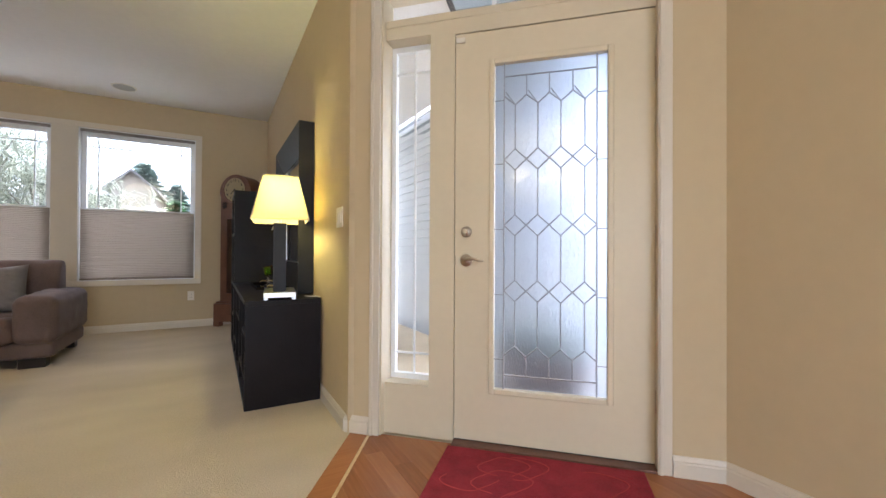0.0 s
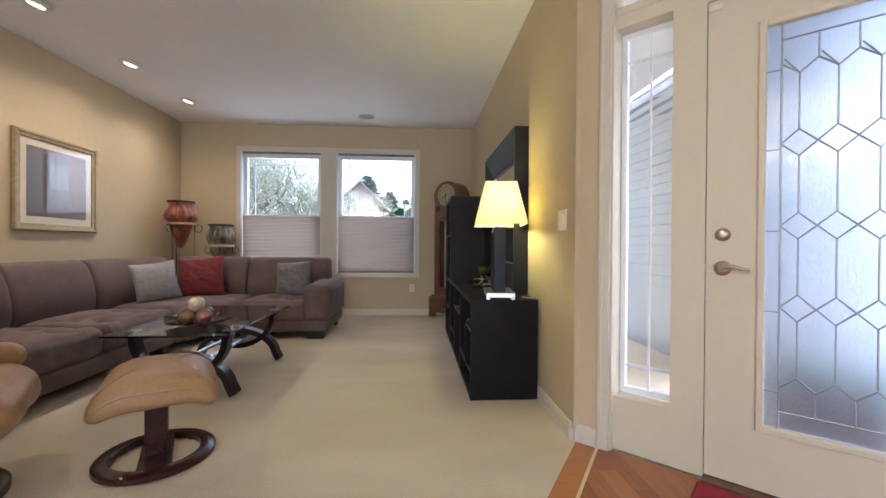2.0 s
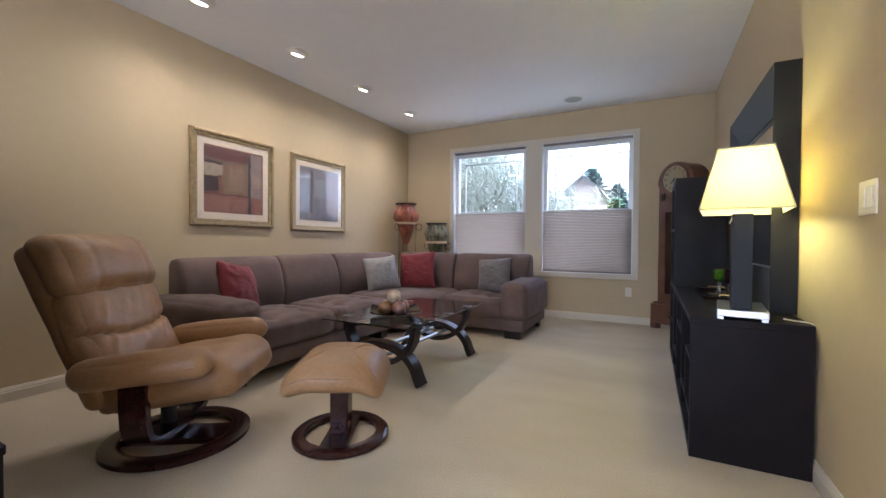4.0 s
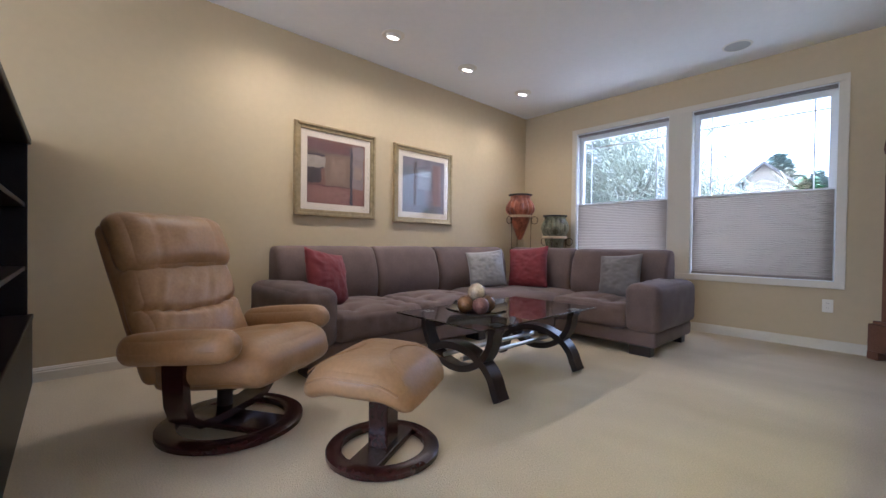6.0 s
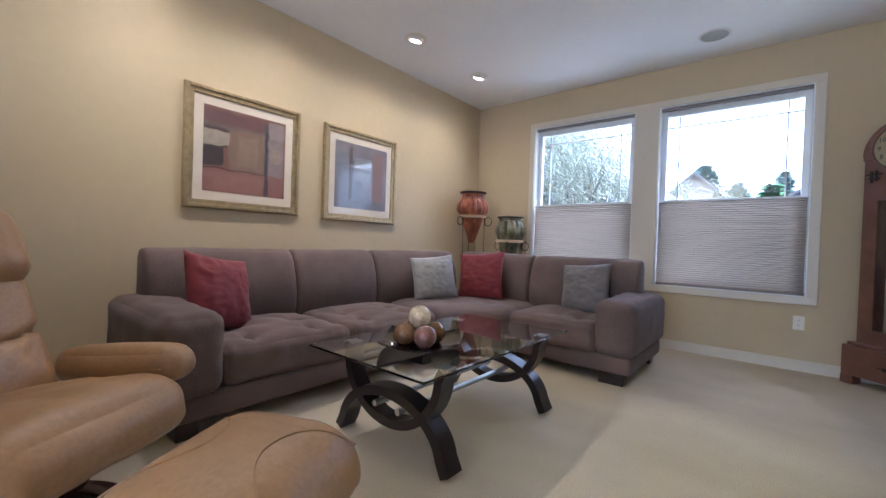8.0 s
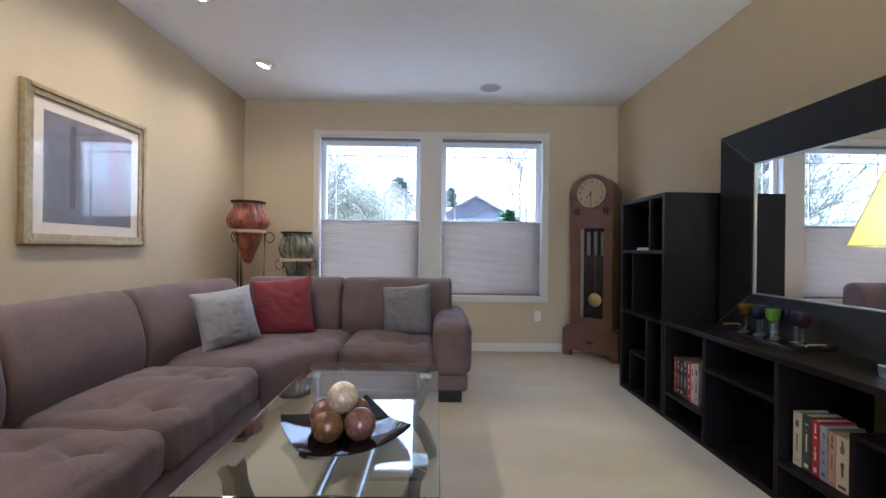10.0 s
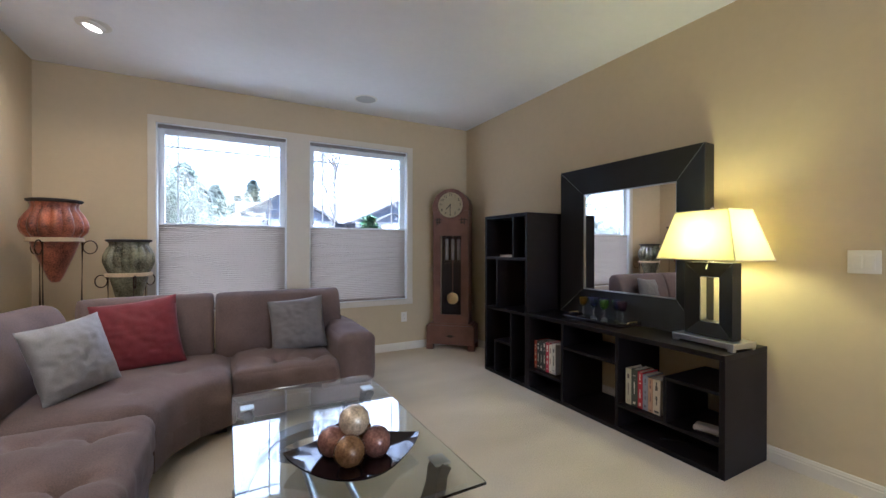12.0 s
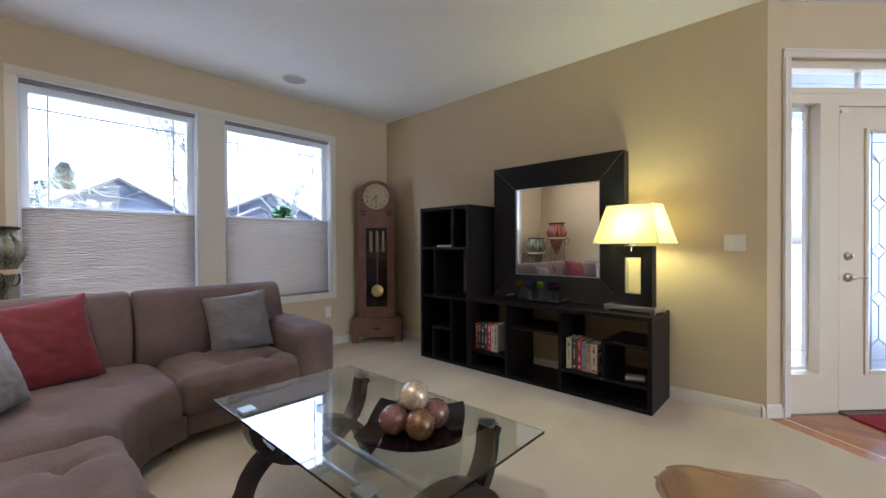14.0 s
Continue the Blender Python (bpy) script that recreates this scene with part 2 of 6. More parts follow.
def box(x0, x1, y0, y1, z0, z1, bevel=0.0, bm=None, segments=2, m=None):
    bm = bm or bmesh.new()
    t = Matrix.Translation(((x0 + x1) / 2, (y0 + y1) / 2, (z0 + z1) / 2)) @ Matrix.Diagonal((x1 - x0, y1 - y0, z1 - z0, 1))
    made = bmesh.ops.create_cube(bm, size=1, matrix=(m @ t if m else t))
    if bevel:
        edges = list({e for v in made["verts"] for e in v.link_edges})
        bmesh.ops.bevel(bm, geom=edges, offset=bevel, segments=segments, affect="EDGES", profile=0.5)
    return bm


def prism(points, y0, y1, bm=None, m=None, bevel=0.0):
    """A polygon in x, z drawn out along y."""
    bm = bm or bmesh.new()
    m = m or Matrix()
    a = [bm.verts.new(m @ Vector((x, y0, z))) for x, z in points]
    b = [bm.verts.new(m @ Vector((x, y1, z))) for x, z in points]
    fs = [bm.faces.new(a), bm.faces.new(b[::-1])]
    for k in range(len(points)):
        j = (k + 1) % len(points)
        fs.append(bm.faces.new((a[k], a[j], b[j], b[k])))
    if bevel:
        edges = list({e for f in fs[:2] for e in f.edges})
        bmesh.ops.bevel(bm, geom=edges, offset=bevel, segments=2, affect="EDGES", profile=0.5)
    return bm


def lathe(profile, sides=32, bm=None, m=None, lobes=0, depth=0.0, span=(0, 1)):
    """Radius and height pairs turned about z; lobes: ribs of that depth between the heights span."""
    bm = bm or bmesh.new()
    m = m or Matrix()
    rings = []
    for r, z in profile:
        ring = []
        for k in range(sides):
            a = 2 * math.pi * k / sides
            s = 1.0
            if lobes and span[0] < z < span[1]:
                w = math.sin(math.pi * (z - span[0]) / (span[1] - span[0])) ** 0.5
                s = 1 - depth * w * (1 - abs(math.cos(a * lobes / 2)))
            ring.append(bm.verts.new(m @ Vector((r * s * math.cos(a), r * s * math.sin(a), z))))
        rings.append(ring)
    for a, b in zip(rings, rings[1:]):
        for k in range(sides):
            j = (k + 1) % sides
            bm.faces.new((a[k], a[j], b[j], b[k]))
    if profile[0][0] > 1e-5:
        bm.faces.new(rings[0][::-1])
    if profile[-1][0] > 1e-5:
        bm.faces.new(rings[-1])
    bmesh.ops.remove_doubles(bm, verts=bm.verts[:], dist=1e-6)
    return bm


def tube(points, radius, sides=8, bm=None, closed=False):
    """A round bar along points."""
    bm = bm or bmesh.new()
    pts = [Vector(p) for p in points]
    rings = []
    for k, p in enumerate(pts):
        if closed:
            d = pts[(k + 1) % len(pts)] - pts[k - 1]
        else:
            d = pts[min(k + 1, len(pts) - 1)] - pts[max(k - 1, 0)]
        q = d.to_track_quat("Z", "Y")
        r = radius[k] if isinstance(radius, (list, tuple)) else radius
        rings.append([bm.verts.new(p + q @ Vector((r * math.cos(2 * math.pi * i / sides), r * math.sin(2 * math.pi * i / sides), 0))) for i in range(sides)])
    pairs = list(zip(rings, rings[1:] + ([rings[0]] if closed else [])))
    for a, b in pairs:
        for i in range(sides):
            j = (i + 1) % sides
            bm.faces.new((a[i], a[j], b[j], b[i]))
    if not closed:
        bm.faces.new(rings[0][::-1])
        bm.faces.new(rings[-1])
    return bm


def ball(radius, place=(0, 0, 0), scale=(1, 1, 1), bm=None, u=20, v=14):
    bm = bm or bmesh.new()
    bmesh.ops.create_uvsphere(bm, u_segments=u, v_segments=v, radius=radius, matrix=Matrix.Translation(place) @ Matrix.Diagonal((*scale, 1)))
    return bm


def band(points, width, y0, y1, bm=None):
    """A flat strip of that thickness bent along points in x, z, drawn out along y."""
    pts = [Vector((x, 0, z)) for x, z in points]
    outer, inner = [], []
    for k, p in enumerate(pts):
        d = (pts[min(k + 1, len(pts) - 1)] - pts[max(k - 1, 0)]).normalized()
        side = Vector((-d.z, 0, d.x)) * width / 2
        outer.append((p.x + side.x, p.z + side.z))
        inner.append((p.x - side.x, p.z - side.z))
    bm = bm or bmesh.new()
    rows = [[bm.verts.new((x, y, z)) for x, z in line] for line, y in ((outer, y0), (outer, y1), (inner, y1), (inner, y0))]
    for k in range(len(pts) - 1):
        for i in range(4):
            j = (i + 1) % 4
            bm.faces.new((rows[i][k], rows[i][k + 1], rows[j][k + 1], rows[j][k]))
    for k in (0, -1):
        bm.faces.new([r[k] for r in rows])
    return bm


def pad(w, d, h, r=0.05, puff=0.03, cuts=13, under=0.0, tufts=(), shape=None, wrinkle=0.0, seed=0.0, m=None):
    """A soft cushion w x d x h about the origin: rounded edges, a swollen top, dimples at tufts (x, y, depth, reach)."""
    bm = bmesh.new()
    bmesh.ops.create_cube(bm, size=1)
    bmesh.ops.subdivide_edges(bm, edges=bm.edges[:], cuts=cuts, use_grid_fill=True)
    half = Vector((w / 2, d / 2, h / 2))
    r = min(r, w / 2 - 1e-4, d / 2 - 1e-4, h / 2 - 1e-4)
    for v in bm.verts:
        s = Vector([0.5 * math.sin(math.pi * c) for c in v.co])
        p = Vector((s.x * w, s.y * d, s.z * h))
        q = Vector([max(-a + r, min(a - r, c)) for a, c in zip(half, p)])
        away = p - q
        if away.length > 1e-9:
            p = q + away.normalized() * r
        swell = (1 - (2 * s.x) ** 2) * (1 - (2 * s.y) ** 2)
        p.z += swell * (puff if s.z > 0 else -under) * abs(2 * s.z)
        p.x += math.copysign(1, s.x) * puff * 0.35 * (1 - (2 * s.y) ** 2) * (1 - (2 * s.z) ** 2) * abs(2 * s.x) ** 3
        p.y += math.copysign(1, s.y) * puff * 0.35 * (1 - (2 * s.x) ** 2) * (1 - (2 * s.z) ** 2) * abs(2 * s.y) ** 3
        if s.z > 0.2:
            for tx, ty, deep, reach in tufts:
                dd = math.hypot(p.x - tx, p.y - ty)
                rays = abs(math.sin(2 * math.atan2(p.y - ty, p.x - tx) + tx * 9))
                p.z -= deep * math.exp(-((dd / reach) ** 1.2)) + deep * 0.4 * rays ** 6 * math.exp(-((dd / (reach * 3)) ** 2))
        if wrinkle:
            k = noise.noise(Vector((p.x * 9 + seed, p.y * 9, p.z * 9))) + 0.5 * noise.noise(Vector((p.x * 22 + seed, p.y * 22, p.z * 22)))
            p += (p.normalized() if p.length else Vector()) * wrinkle * k
        if shape:
            p = shape(p)
        v.co = m @ p if m else p
    return bm


def throw_pillow(size, thick, seed):
    """A square scatter cushion standing in x, z with its face towards -y."""
    bm = bmesh.new()
    bmesh.ops.create_grid(bm, x_segments=34, y_segments=34, size=0.5)
    other = bmesh.ops.duplicate(bm, geom=bm.verts[:] + bm.edges[:] + bm.faces[:])
    back = {g for g in other["geom"] if isinstance(g, bmesh.types.BMVert)}
    for v in bm.verts:
        x, y = v.co.x * 2, v.co.y * 2
        t = (max(0, 1 - abs(x) ** 2.4) * max(0, 1 - abs(y) ** 2.4)) ** 0.55
        px, py = x * (1 - 0.07 * (1 - y * y)), y * (1 - 0.07 * (1 - x * x))
        k = noise.noise(Vector((x * 3 + seed, y * 3, seed))) * 0.010 + noise.noise(Vector((x * 4 + y * 7 + seed, y * 5 - x * 3, seed))) * 0.008 + noise.noise(Vector((x * 14 + seed, y * 9 + x * 6, seed))) * 0.0025
        side = 1 if v in back else -1
        v.co = Vector((px * size / 2, side * (t * thick / 2 + k * min(1, t * 2)), py * size / 2))
    bmesh.ops.remove_doubles(bm, verts=bm.verts[:], dist=1e-4)
    return bm


# ---- the rooms: plan ----
LEFT, RIGHT, NORTH, TOP = -3.165, 0.965, 6.19, 2.735
SOUTH, EAST, WEST = -4.2, 2.215, -4.6
ENTRY = pose(1.6575, 1.6575, 0, 0, 0, -45)      # along the entry wall, outwards, up
T = 0.14

floor = part("floor", box(WEST - 0.3, EAST + 0.3, SOUTH - 0.3, NORTH + 0.14, -0.14, -0.012), CARPET)
tagged(floor, "plain sub floor under carpet and boards", "floor", kind="structure")
ceiling = part("ceiling", box(WEST - 0.3, 2.6, SOUTH - 0.3, NORTH + 0.14, TOP, TOP + 0.12), CEIL)
tagged(ceiling, "flat off-white painted ceiling", "ceiling", kind="structure")

# carpet edge at the entry: a slanting line from the wall end
EDGE = ((0.972, 2.31), (0.22, 1.18))


def edge_x(y):
    (xa, ya), (xb, yb) = EDGE
    return xa + (y - ya) * (xb - xa) / (yb - ya)


def sheet(points, z0, z1):
    bm = bmesh.new()
    a = [bm.verts.new((x, y, z0)) for x, y in points]
    b = [bm.verts.new((x, y, z1)) for x, y in points]
    bm.faces.new(a[::-1])
    bm.faces.new(b)
    for k in range(len(points)):
        j = (k + 1) % len(points)
        bm.faces.new((a[k], a[j], b[j], b[k]))
    return bm


carpet = part("carpet", sheet([(LEFT, SOUTH), (edge_x(-0.6), SOUTH), (edge_x(-0.6), -0.6), EDGE[0], (RIGHT, 2.36), (RIGHT, NORTH), (LEFT, NORTH)], -0.012, 0.0), CARPET)
tagged(carpet, "cream cut-pile carpet with faint vacuum marks", "carpet", kind="structure")


def wall(name, bm, label="beige painted plaster wall"):
    return tagged(part(name, bm, WALL), label, "wall", kind="structure")


wall("wall_west", box(LEFT - T, LEFT, SOUTH, NORTH + T, 0, TOP))
sb = box(LEFT - T, -2.6, SOUTH - T, SOUTH, 0, TOP)
box(1.2, EAST + T, SOUTH - T, SOUTH, 0, TOP, bm=sb)
box(-2.6, 1.2, SOUTH - T, SOUTH, 0, 0.25, bm=sb)
box(-2.6, 1.2, SOUTH - T, SOUTH, 2.3, TOP, bm=sb)
wall("wall_south", sb)
wall("wall_east", box(EAST, EAST + T, SOUTH, 1.14, 0, TOP))
wall("wall_right", box(RIGHT, RIGHT + T, 2.32, NORTH + T, 0, TOP))

# window wall with two openings
WIN = ((-2.345, -1.222), (-1.004, 0.132))
SILL, HEAD = 0.60, 2.357
nb = box(LEFT, WIN[0][0], NORTH, NORTH + T, 0, TOP)
box(WIN[0][1], WIN[1][0], NORTH, NORTH + T, SILL, HEAD, bm=nb)
box(WIN[1][1], RIGHT, NORTH, NORTH + T, 0, TOP, bm=nb)
box(WIN[0][0], WIN[1][1], NORTH, NORTH + T, 0, SILL, bm=nb)
box(WIN[0][0], WIN[1][1], NORTH, NORTH + T, HEAD, TOP, bm=nb)
wall("wall_north", nb)

# slanting entry wall, round the door unit
UL, UR, UTOP = -0.80, 0.535, 2.37
wall("wall_entry_1", prism([(-0.979, 0), (UL, 0), (UL, TOP), (-0.979, TOP)], 0, T, m=ENTRY))
wall("wall_entry_2", prism([(UR, 0), (0.788, 0), (0.788, TOP), (UR, TOP)], 0, T, m=ENTRY))
wall("wall_entry_3", prism([(UL, UTOP), (UR, UTOP), (UR, TOP), (UL, TOP)], 0, T, m=ENTRY))


# ---- skirting ----
def skirting(name, a, b):
    """A moulded skirting board along the floor from a to b; the room lies to its right."""
    a, b = Vector((*a, 0)), Vector((*b, 0))
    d = b - a
    m = Matrix.Translation(a) @ Matrix.Rotation(math.atan2(d.y, d.x), 4, "Z")
    prof = [(0, 0), (0.016, 0), (0.016, 0.058), (0.012, 0.064), (0.013, 0.070), (0.009, 0.078), (0.006, 0.086), (0, 0.088)]
    bm = bmesh.new()
    ends = [[bm.verts.new(m @ Vector((x, -y, z))) for y, z in prof] for x in (0, d.length)]
    bm.faces.new(ends[0])
    bm.faces.new(ends[1][::-1])
    for k in range(len(prof) - 1):
        bm.faces.new((ends[0][k], ends[0][k + 1], ends[1][k + 1], ends[1][k]))
    ob = part(name, bm, TRIM)
    return tagged(ob, "cream moulded skirting board along the wall", "skirting board", kind="structure")


def entry_at(u, n=0.0):
    p = ENTRY @ Vector((u, n, 0))
    return p.x, p.y


skirting("baseboard_north", (LEFT, NORTH), (RIGHT, NORTH))
skirting("baseboard_west", (LEFT, SOUTH), (LEFT, NORTH))
skirting("baseboard_right", (RIGHT, NORTH), (RIGHT, 2.353))
skirting("baseboard_entry_a", (RIGHT - 0.003, 2.352), entry_at(-0.846))
skirting("baseboard_entry_b", entry_at(0.585), entry_at(0.79))
skirting("baseboard_east", (EAST, 1.098), (EAST, SOUTH))


# ---- windows ----
def window(name, x0, x1):
    w = thing(name, "white vinyl window with prairie grille bars and clear glass", "window", pose(0, NORTH, 0), kind="structure")
    y0, y1 = 0.075, 0.125
    part("reveal", box(x0, x0 + 0.012, 0.002, T, SILL, HEAD, bm=box(x1 - 0.012, x1, 0.002, T, SILL, HEAD, bm=box(x0, x1, 0.002, T, HEAD - 0.012, HEAD, bm=box(x0, x1, 0.002, T, SILL, SILL + 0.012)))), VINYL, w)
    f = 0.05
    a, b, c, d = x0 + 0.013, x1 - 0.013, SILL + 0.013, HEAD - 0.013
    for n, q in (("frame_side", (a, a + f, c, d)), ("frame_side", (b - f, b, c, d)), ("frame_head", (a + f, b - f, d - 0.075, d)), ("frame_sill", (a + f, b - f, c, c + f))):
        part(n, box(q[0], q[1], y0, y1, q[2], q[3], 0.004), VINYL, w)
    for x in (a + f + 0.10, b - f - 0.10):
        part("grille_bar", box(x - 0.006, x + 0.006, 0.098, 0.106, c + f, d - f), VINYL, w)
    part("grille_bar", box(a + f, b - f, 0.0985, 0.1055, d - 0.188, d - 0.174), VINYL, w)
    p = part("pane", box(a + f, b - f, 0.108, 0.112, c + f, d - f), CLEAR, w)
    p.visible_shadow = False
    return w


def blind(x0, x1):
    b = thing("cellular_blind", "grey pleated cellular blind lowered from its top, covering half the window", "window blind", pose(0, NORTH, 0), "window blinds")
    bm = bmesh.new()
    rows, pleat, z0, z1 = [], 0.02, SILL + 0.035, 1.425
    n = int((z1 - z0) / (pleat / 2))
    for k in range(n + 1):
        z = z0 + (z1 - z0) * k / n
        y = 0.028 + (0.008 if k % 2 else 0.0)
        rows.append((bm.verts.new((x0 + 0.02, y, z)), bm.verts.new((x1 - 0.02, y, z))))
    for p, q in zip(rows, rows[1:]):
        bm.faces.new((p[0], p[1], q[1], q[0]))
    bmesh.ops.solidify(bm, geom=bm.faces[:], thickness=0.004)
    part("cloth", bm, BLINDCLOTH, b)
    part("middle_rail", box(x0 + 0.018, x1 - 0.018, 0.018, 0.046, 1.424, 1.44, 0.003), VINYL, b)
    part("bottom_rail", box(x0 + 0.018, x1 - 0.018, 0.018, 0.046, SILL + 0.014, SILL + 0.036, 0.003), material("taupe_rail", (0.25, 0.21, 0.18), 0.5), b)
    part("head_rail", box(x0 + 0.014, x1 - 0.014, 0.012, 0.05, HEAD - 0.04, HEAD - 0.013, 0.003), material("taupe_head_rail", (0.22, 0.2, 0.19), 0.5), b)
    for x in (x0 + 0.06, x1 - 0.06):
        part("cord", tube([(x, 0.03, 1.43), (x, 0.03, HEAD - 0.03)], 0.0008, 5), VINYL, b)
    return b


for k, (x0, x1) in enumerate(WIN):
    window("window_%d" % (k + 1), x0, x1)
    blind(x0, x1)

# casing round both windows
CX0, CX1, CZ0, CZ1 = -2.403, 0.195, 0.545, 2.413
cas = thing("window_trim", "cream painted flat casing round the paired windows", "window casing", pose(0, NORTH, 0), kind="structure")
part("head_casing", box(CX0, CX1, -0.016, 0.001, HEAD - 0.004, CZ1, 0.003), TRIM, cas)
part("sill_casing", box(CX0, CX1, -0.02, 0.001, CZ0, SILL + 0.006, 0.004), TRIM, cas)
part("side_casing", box(CX0, WIN[0][0] + 0.004, -0.016, 0.001, SILL + 0.006, HEAD - 0.004, 0.003), TRIM, cas)
part("side_casing", box(WIN[1][1] - 0.004, CX1, -0.016, 0.001, SILL + 0.006, HEAD - 0.004, 0.003), TRIM, cas)
part("mullion_casing", box(WIN[0][1] - 0.004, WIN[1][0] + 0.004, -0.016, 0.001, SILL + 0.006, HEAD - 0.004, 0.003), TRIM, cas)

# ---- front door unit ----
DL, DR, DZ = -0.397, 0.528, 2.065
trim = thing("door_trim", "cream painted moulded casing round the front door and side light", "door casing", ENTRY, kind="structure")


def casing_bar(x0, x1, z0, z1, name):
    bm = box(x0, x1, -0.014, 0.001, z0, z1, 0.003)
    if x1 - x0 < z1 - z0:
        box(x0 + 0.006, x0 + 0.022, -0.02, -0.013, z0, z1, 0.003, bm=bm)
    else:
        box(x0, x1, -0.02, -0.013, z1 - 0.022, z1 - 0.006, 0.003, bm=bm)
    part(name, bm, TRIM, trim)


casing_bar(-0.843, UL + 0.012, 0, UTOP - 0.004, "side_casing")
casing_bar(UR - 0.010, 0.582, 0, UTOP - 0.004, "side_casing")
casing_bar(-0.843, 0.582, UTOP - 0.004, 2.424, "head_casing")

unit = thing("door_frame", "cream painted door frame with a side light and a transom above", "door frame", ENTRY, kind="structure")
SL0, SL1, SZ0, SZ1 = -0.78, -0.532, 0.265, 2.088
part("jamb", box(UL, SL0, 0.004, T, 0, UTOP), DOORPAINT, unit)
part("jamb", box(UR - 0.006, UR, 0.02, T, 0, UTOP), DOORPAINT, unit)
part("post", box(SL1, DL - 0.004, 0.045, T, 0, 2.15), DOORPAINT, unit)
part("side_panel", box(SL0, SL1, 0.045, T - 0.02, 0, SZ0, 0.0), DOORPAINT, unit)
part("side_head", box(SL0, SL1, 0.045, T, SZ1, 2.15), DOORPAINT, unit)
part("door_head", box(DL - 0.004, UR - 0.006, 0.045, T, DZ + 0.006, 2.15), DOORPAINT, unit)
part("transom_sill", box(SL0, UR - 0.006, 0.04, T + 0.01, 2.15, 2.19, 0.004), DOORPAINT, unit)
part("transom_head", box(SL0, UR - 0.006, 0.045, T, 2.32, UTOP), DOORPAINT, unit)
tp = part("transom_pane", box(SL0, UR - 0.006, 0.10, 0.104, 2.19, 2.32), CLEAR, unit)
tp.visible_shadow = False
part("transom_bar", box(-0.22, -0.20, 0.09, 0.115, 2.19, 2.32), VINYL, unit)
part("threshold", box(DL - 0.004, UR - 0.006, -0.01, T, -0.005, 0.010, 0.003), CLOCKWOOD, unit)
for q in ((SL0, SL0 + 0.026, SZ0 + 0.03, SZ1 - 0.03), (SL1 - 0.018, SL1, SZ0 + 0.03, SZ1 - 0.03), (SL0, SL1, SZ0, SZ0 + 0.03), (SL0, SL1, SZ1 - 0.03, SZ1)):
    part("side_light_frame", box(q[0], q[1], 0.13, 0.165, q[2], q[3], 0.002), VINYL, unit)
sp = part("side_light_pane", box(SL0 + 0.026, SL1 - 0.018, 0.146, 0.15, SZ0 + 0.03, SZ1 - 0.03), CLEAR, unit)
sp.visible_shadow = False
mid = (SL0 + SL1) / 2 + 0.01
part("side_light_bar", box(mid - 0.005, mid + 0.005, 0.138, 0.145, SZ0 + 0.03, SZ1 - 0.03), VINYL, unit)
for z in (SZ0 + 0.14, SZ1 - 0.15):
    part("side_light_bar", box(SL0 + 0.026, SL1 - 0.018, 0.1385, 0.1445, z - 0.006, z + 0.006), VINYL, unit)

door = thing("door_1", "closed cream front door with a leaded obscure glass panel", "front door", ENTRY @ pose(0, 0.047, 0), kind="structure")
GX0, GX1, GZ0, GZ1 = -0.199, 0.331, 0.282, 1.896
for n, q in (("stile", (DL, GX0, 0.016, DZ)), ("stile", (GX1, DR, 0.016, DZ)), ("bottom_rail", (GX0, GX1, 0.016, GZ0)), ("top_rail", (GX0, GX1, GZ1, DZ))):
    part(n, box(q[0], q[1], 0, 0.044, q[2], q[3]), DOORPAINT, door)
for q in ((GX0 - 0.024, GX0 + 0.003, GZ0 - 0.026, GZ1 + 0.026), (GX1 - 0.003, GX1 + 0.024, GZ0 - 0.026, GZ1 + 0.026), (GX0 + 0.003, GX1 - 0.003, GZ0 - 0.026, GZ0 + 0.003), (GX0 + 0.003, GX1 - 0.003, GZ1 - 0.003, GZ1 + 0.026)):
    part("glazing_bead", box(q[0], q[1], -0.012, 0.006, q[2], q[3], 0.006), DOORPAINT, door)
dp = part("obscure_pane", box(GX0 + 0.003, GX1 - 0.003, 0.018, 0.026, GZ0 + 0.003, GZ1 - 0.003), OBSCURE, door, "frosted bevelled glass")
dp.visible_shadow = False


def came(pts, r=0.0038):
    return tube([(x, 0.016, z) for x, z in pts], r, 6)


ins = 0.048
IX0, IX1, IZ0, IZ1 = GX0 + ins, GX1 - ins, GZ0 + 0.068, GZ1 - 0.064
for pts in ([(IX0, GZ0), (IX0, GZ1)], [(IX1, GZ0), (IX1, GZ1)], [(IX0, IZ0), (IX1, IZ0)], [(IX0, IZ1), (IX1, IZ1)]):
    part("lead_came", came(pts), LEADGLINT, door)
cols = 4
cw = (IX1 - IX0) / cols
rows_z = [1.735, 1.418, 1.092, 0.768, 0.447]
for z in rows_z:
    for x0, x1 in ((GX0, IX0), (IX1, GX1)):
        part("lead_came", came([(x0, z - 0.02), (x1, z - 0.02)], 0.0028), LEADGLINT, door)
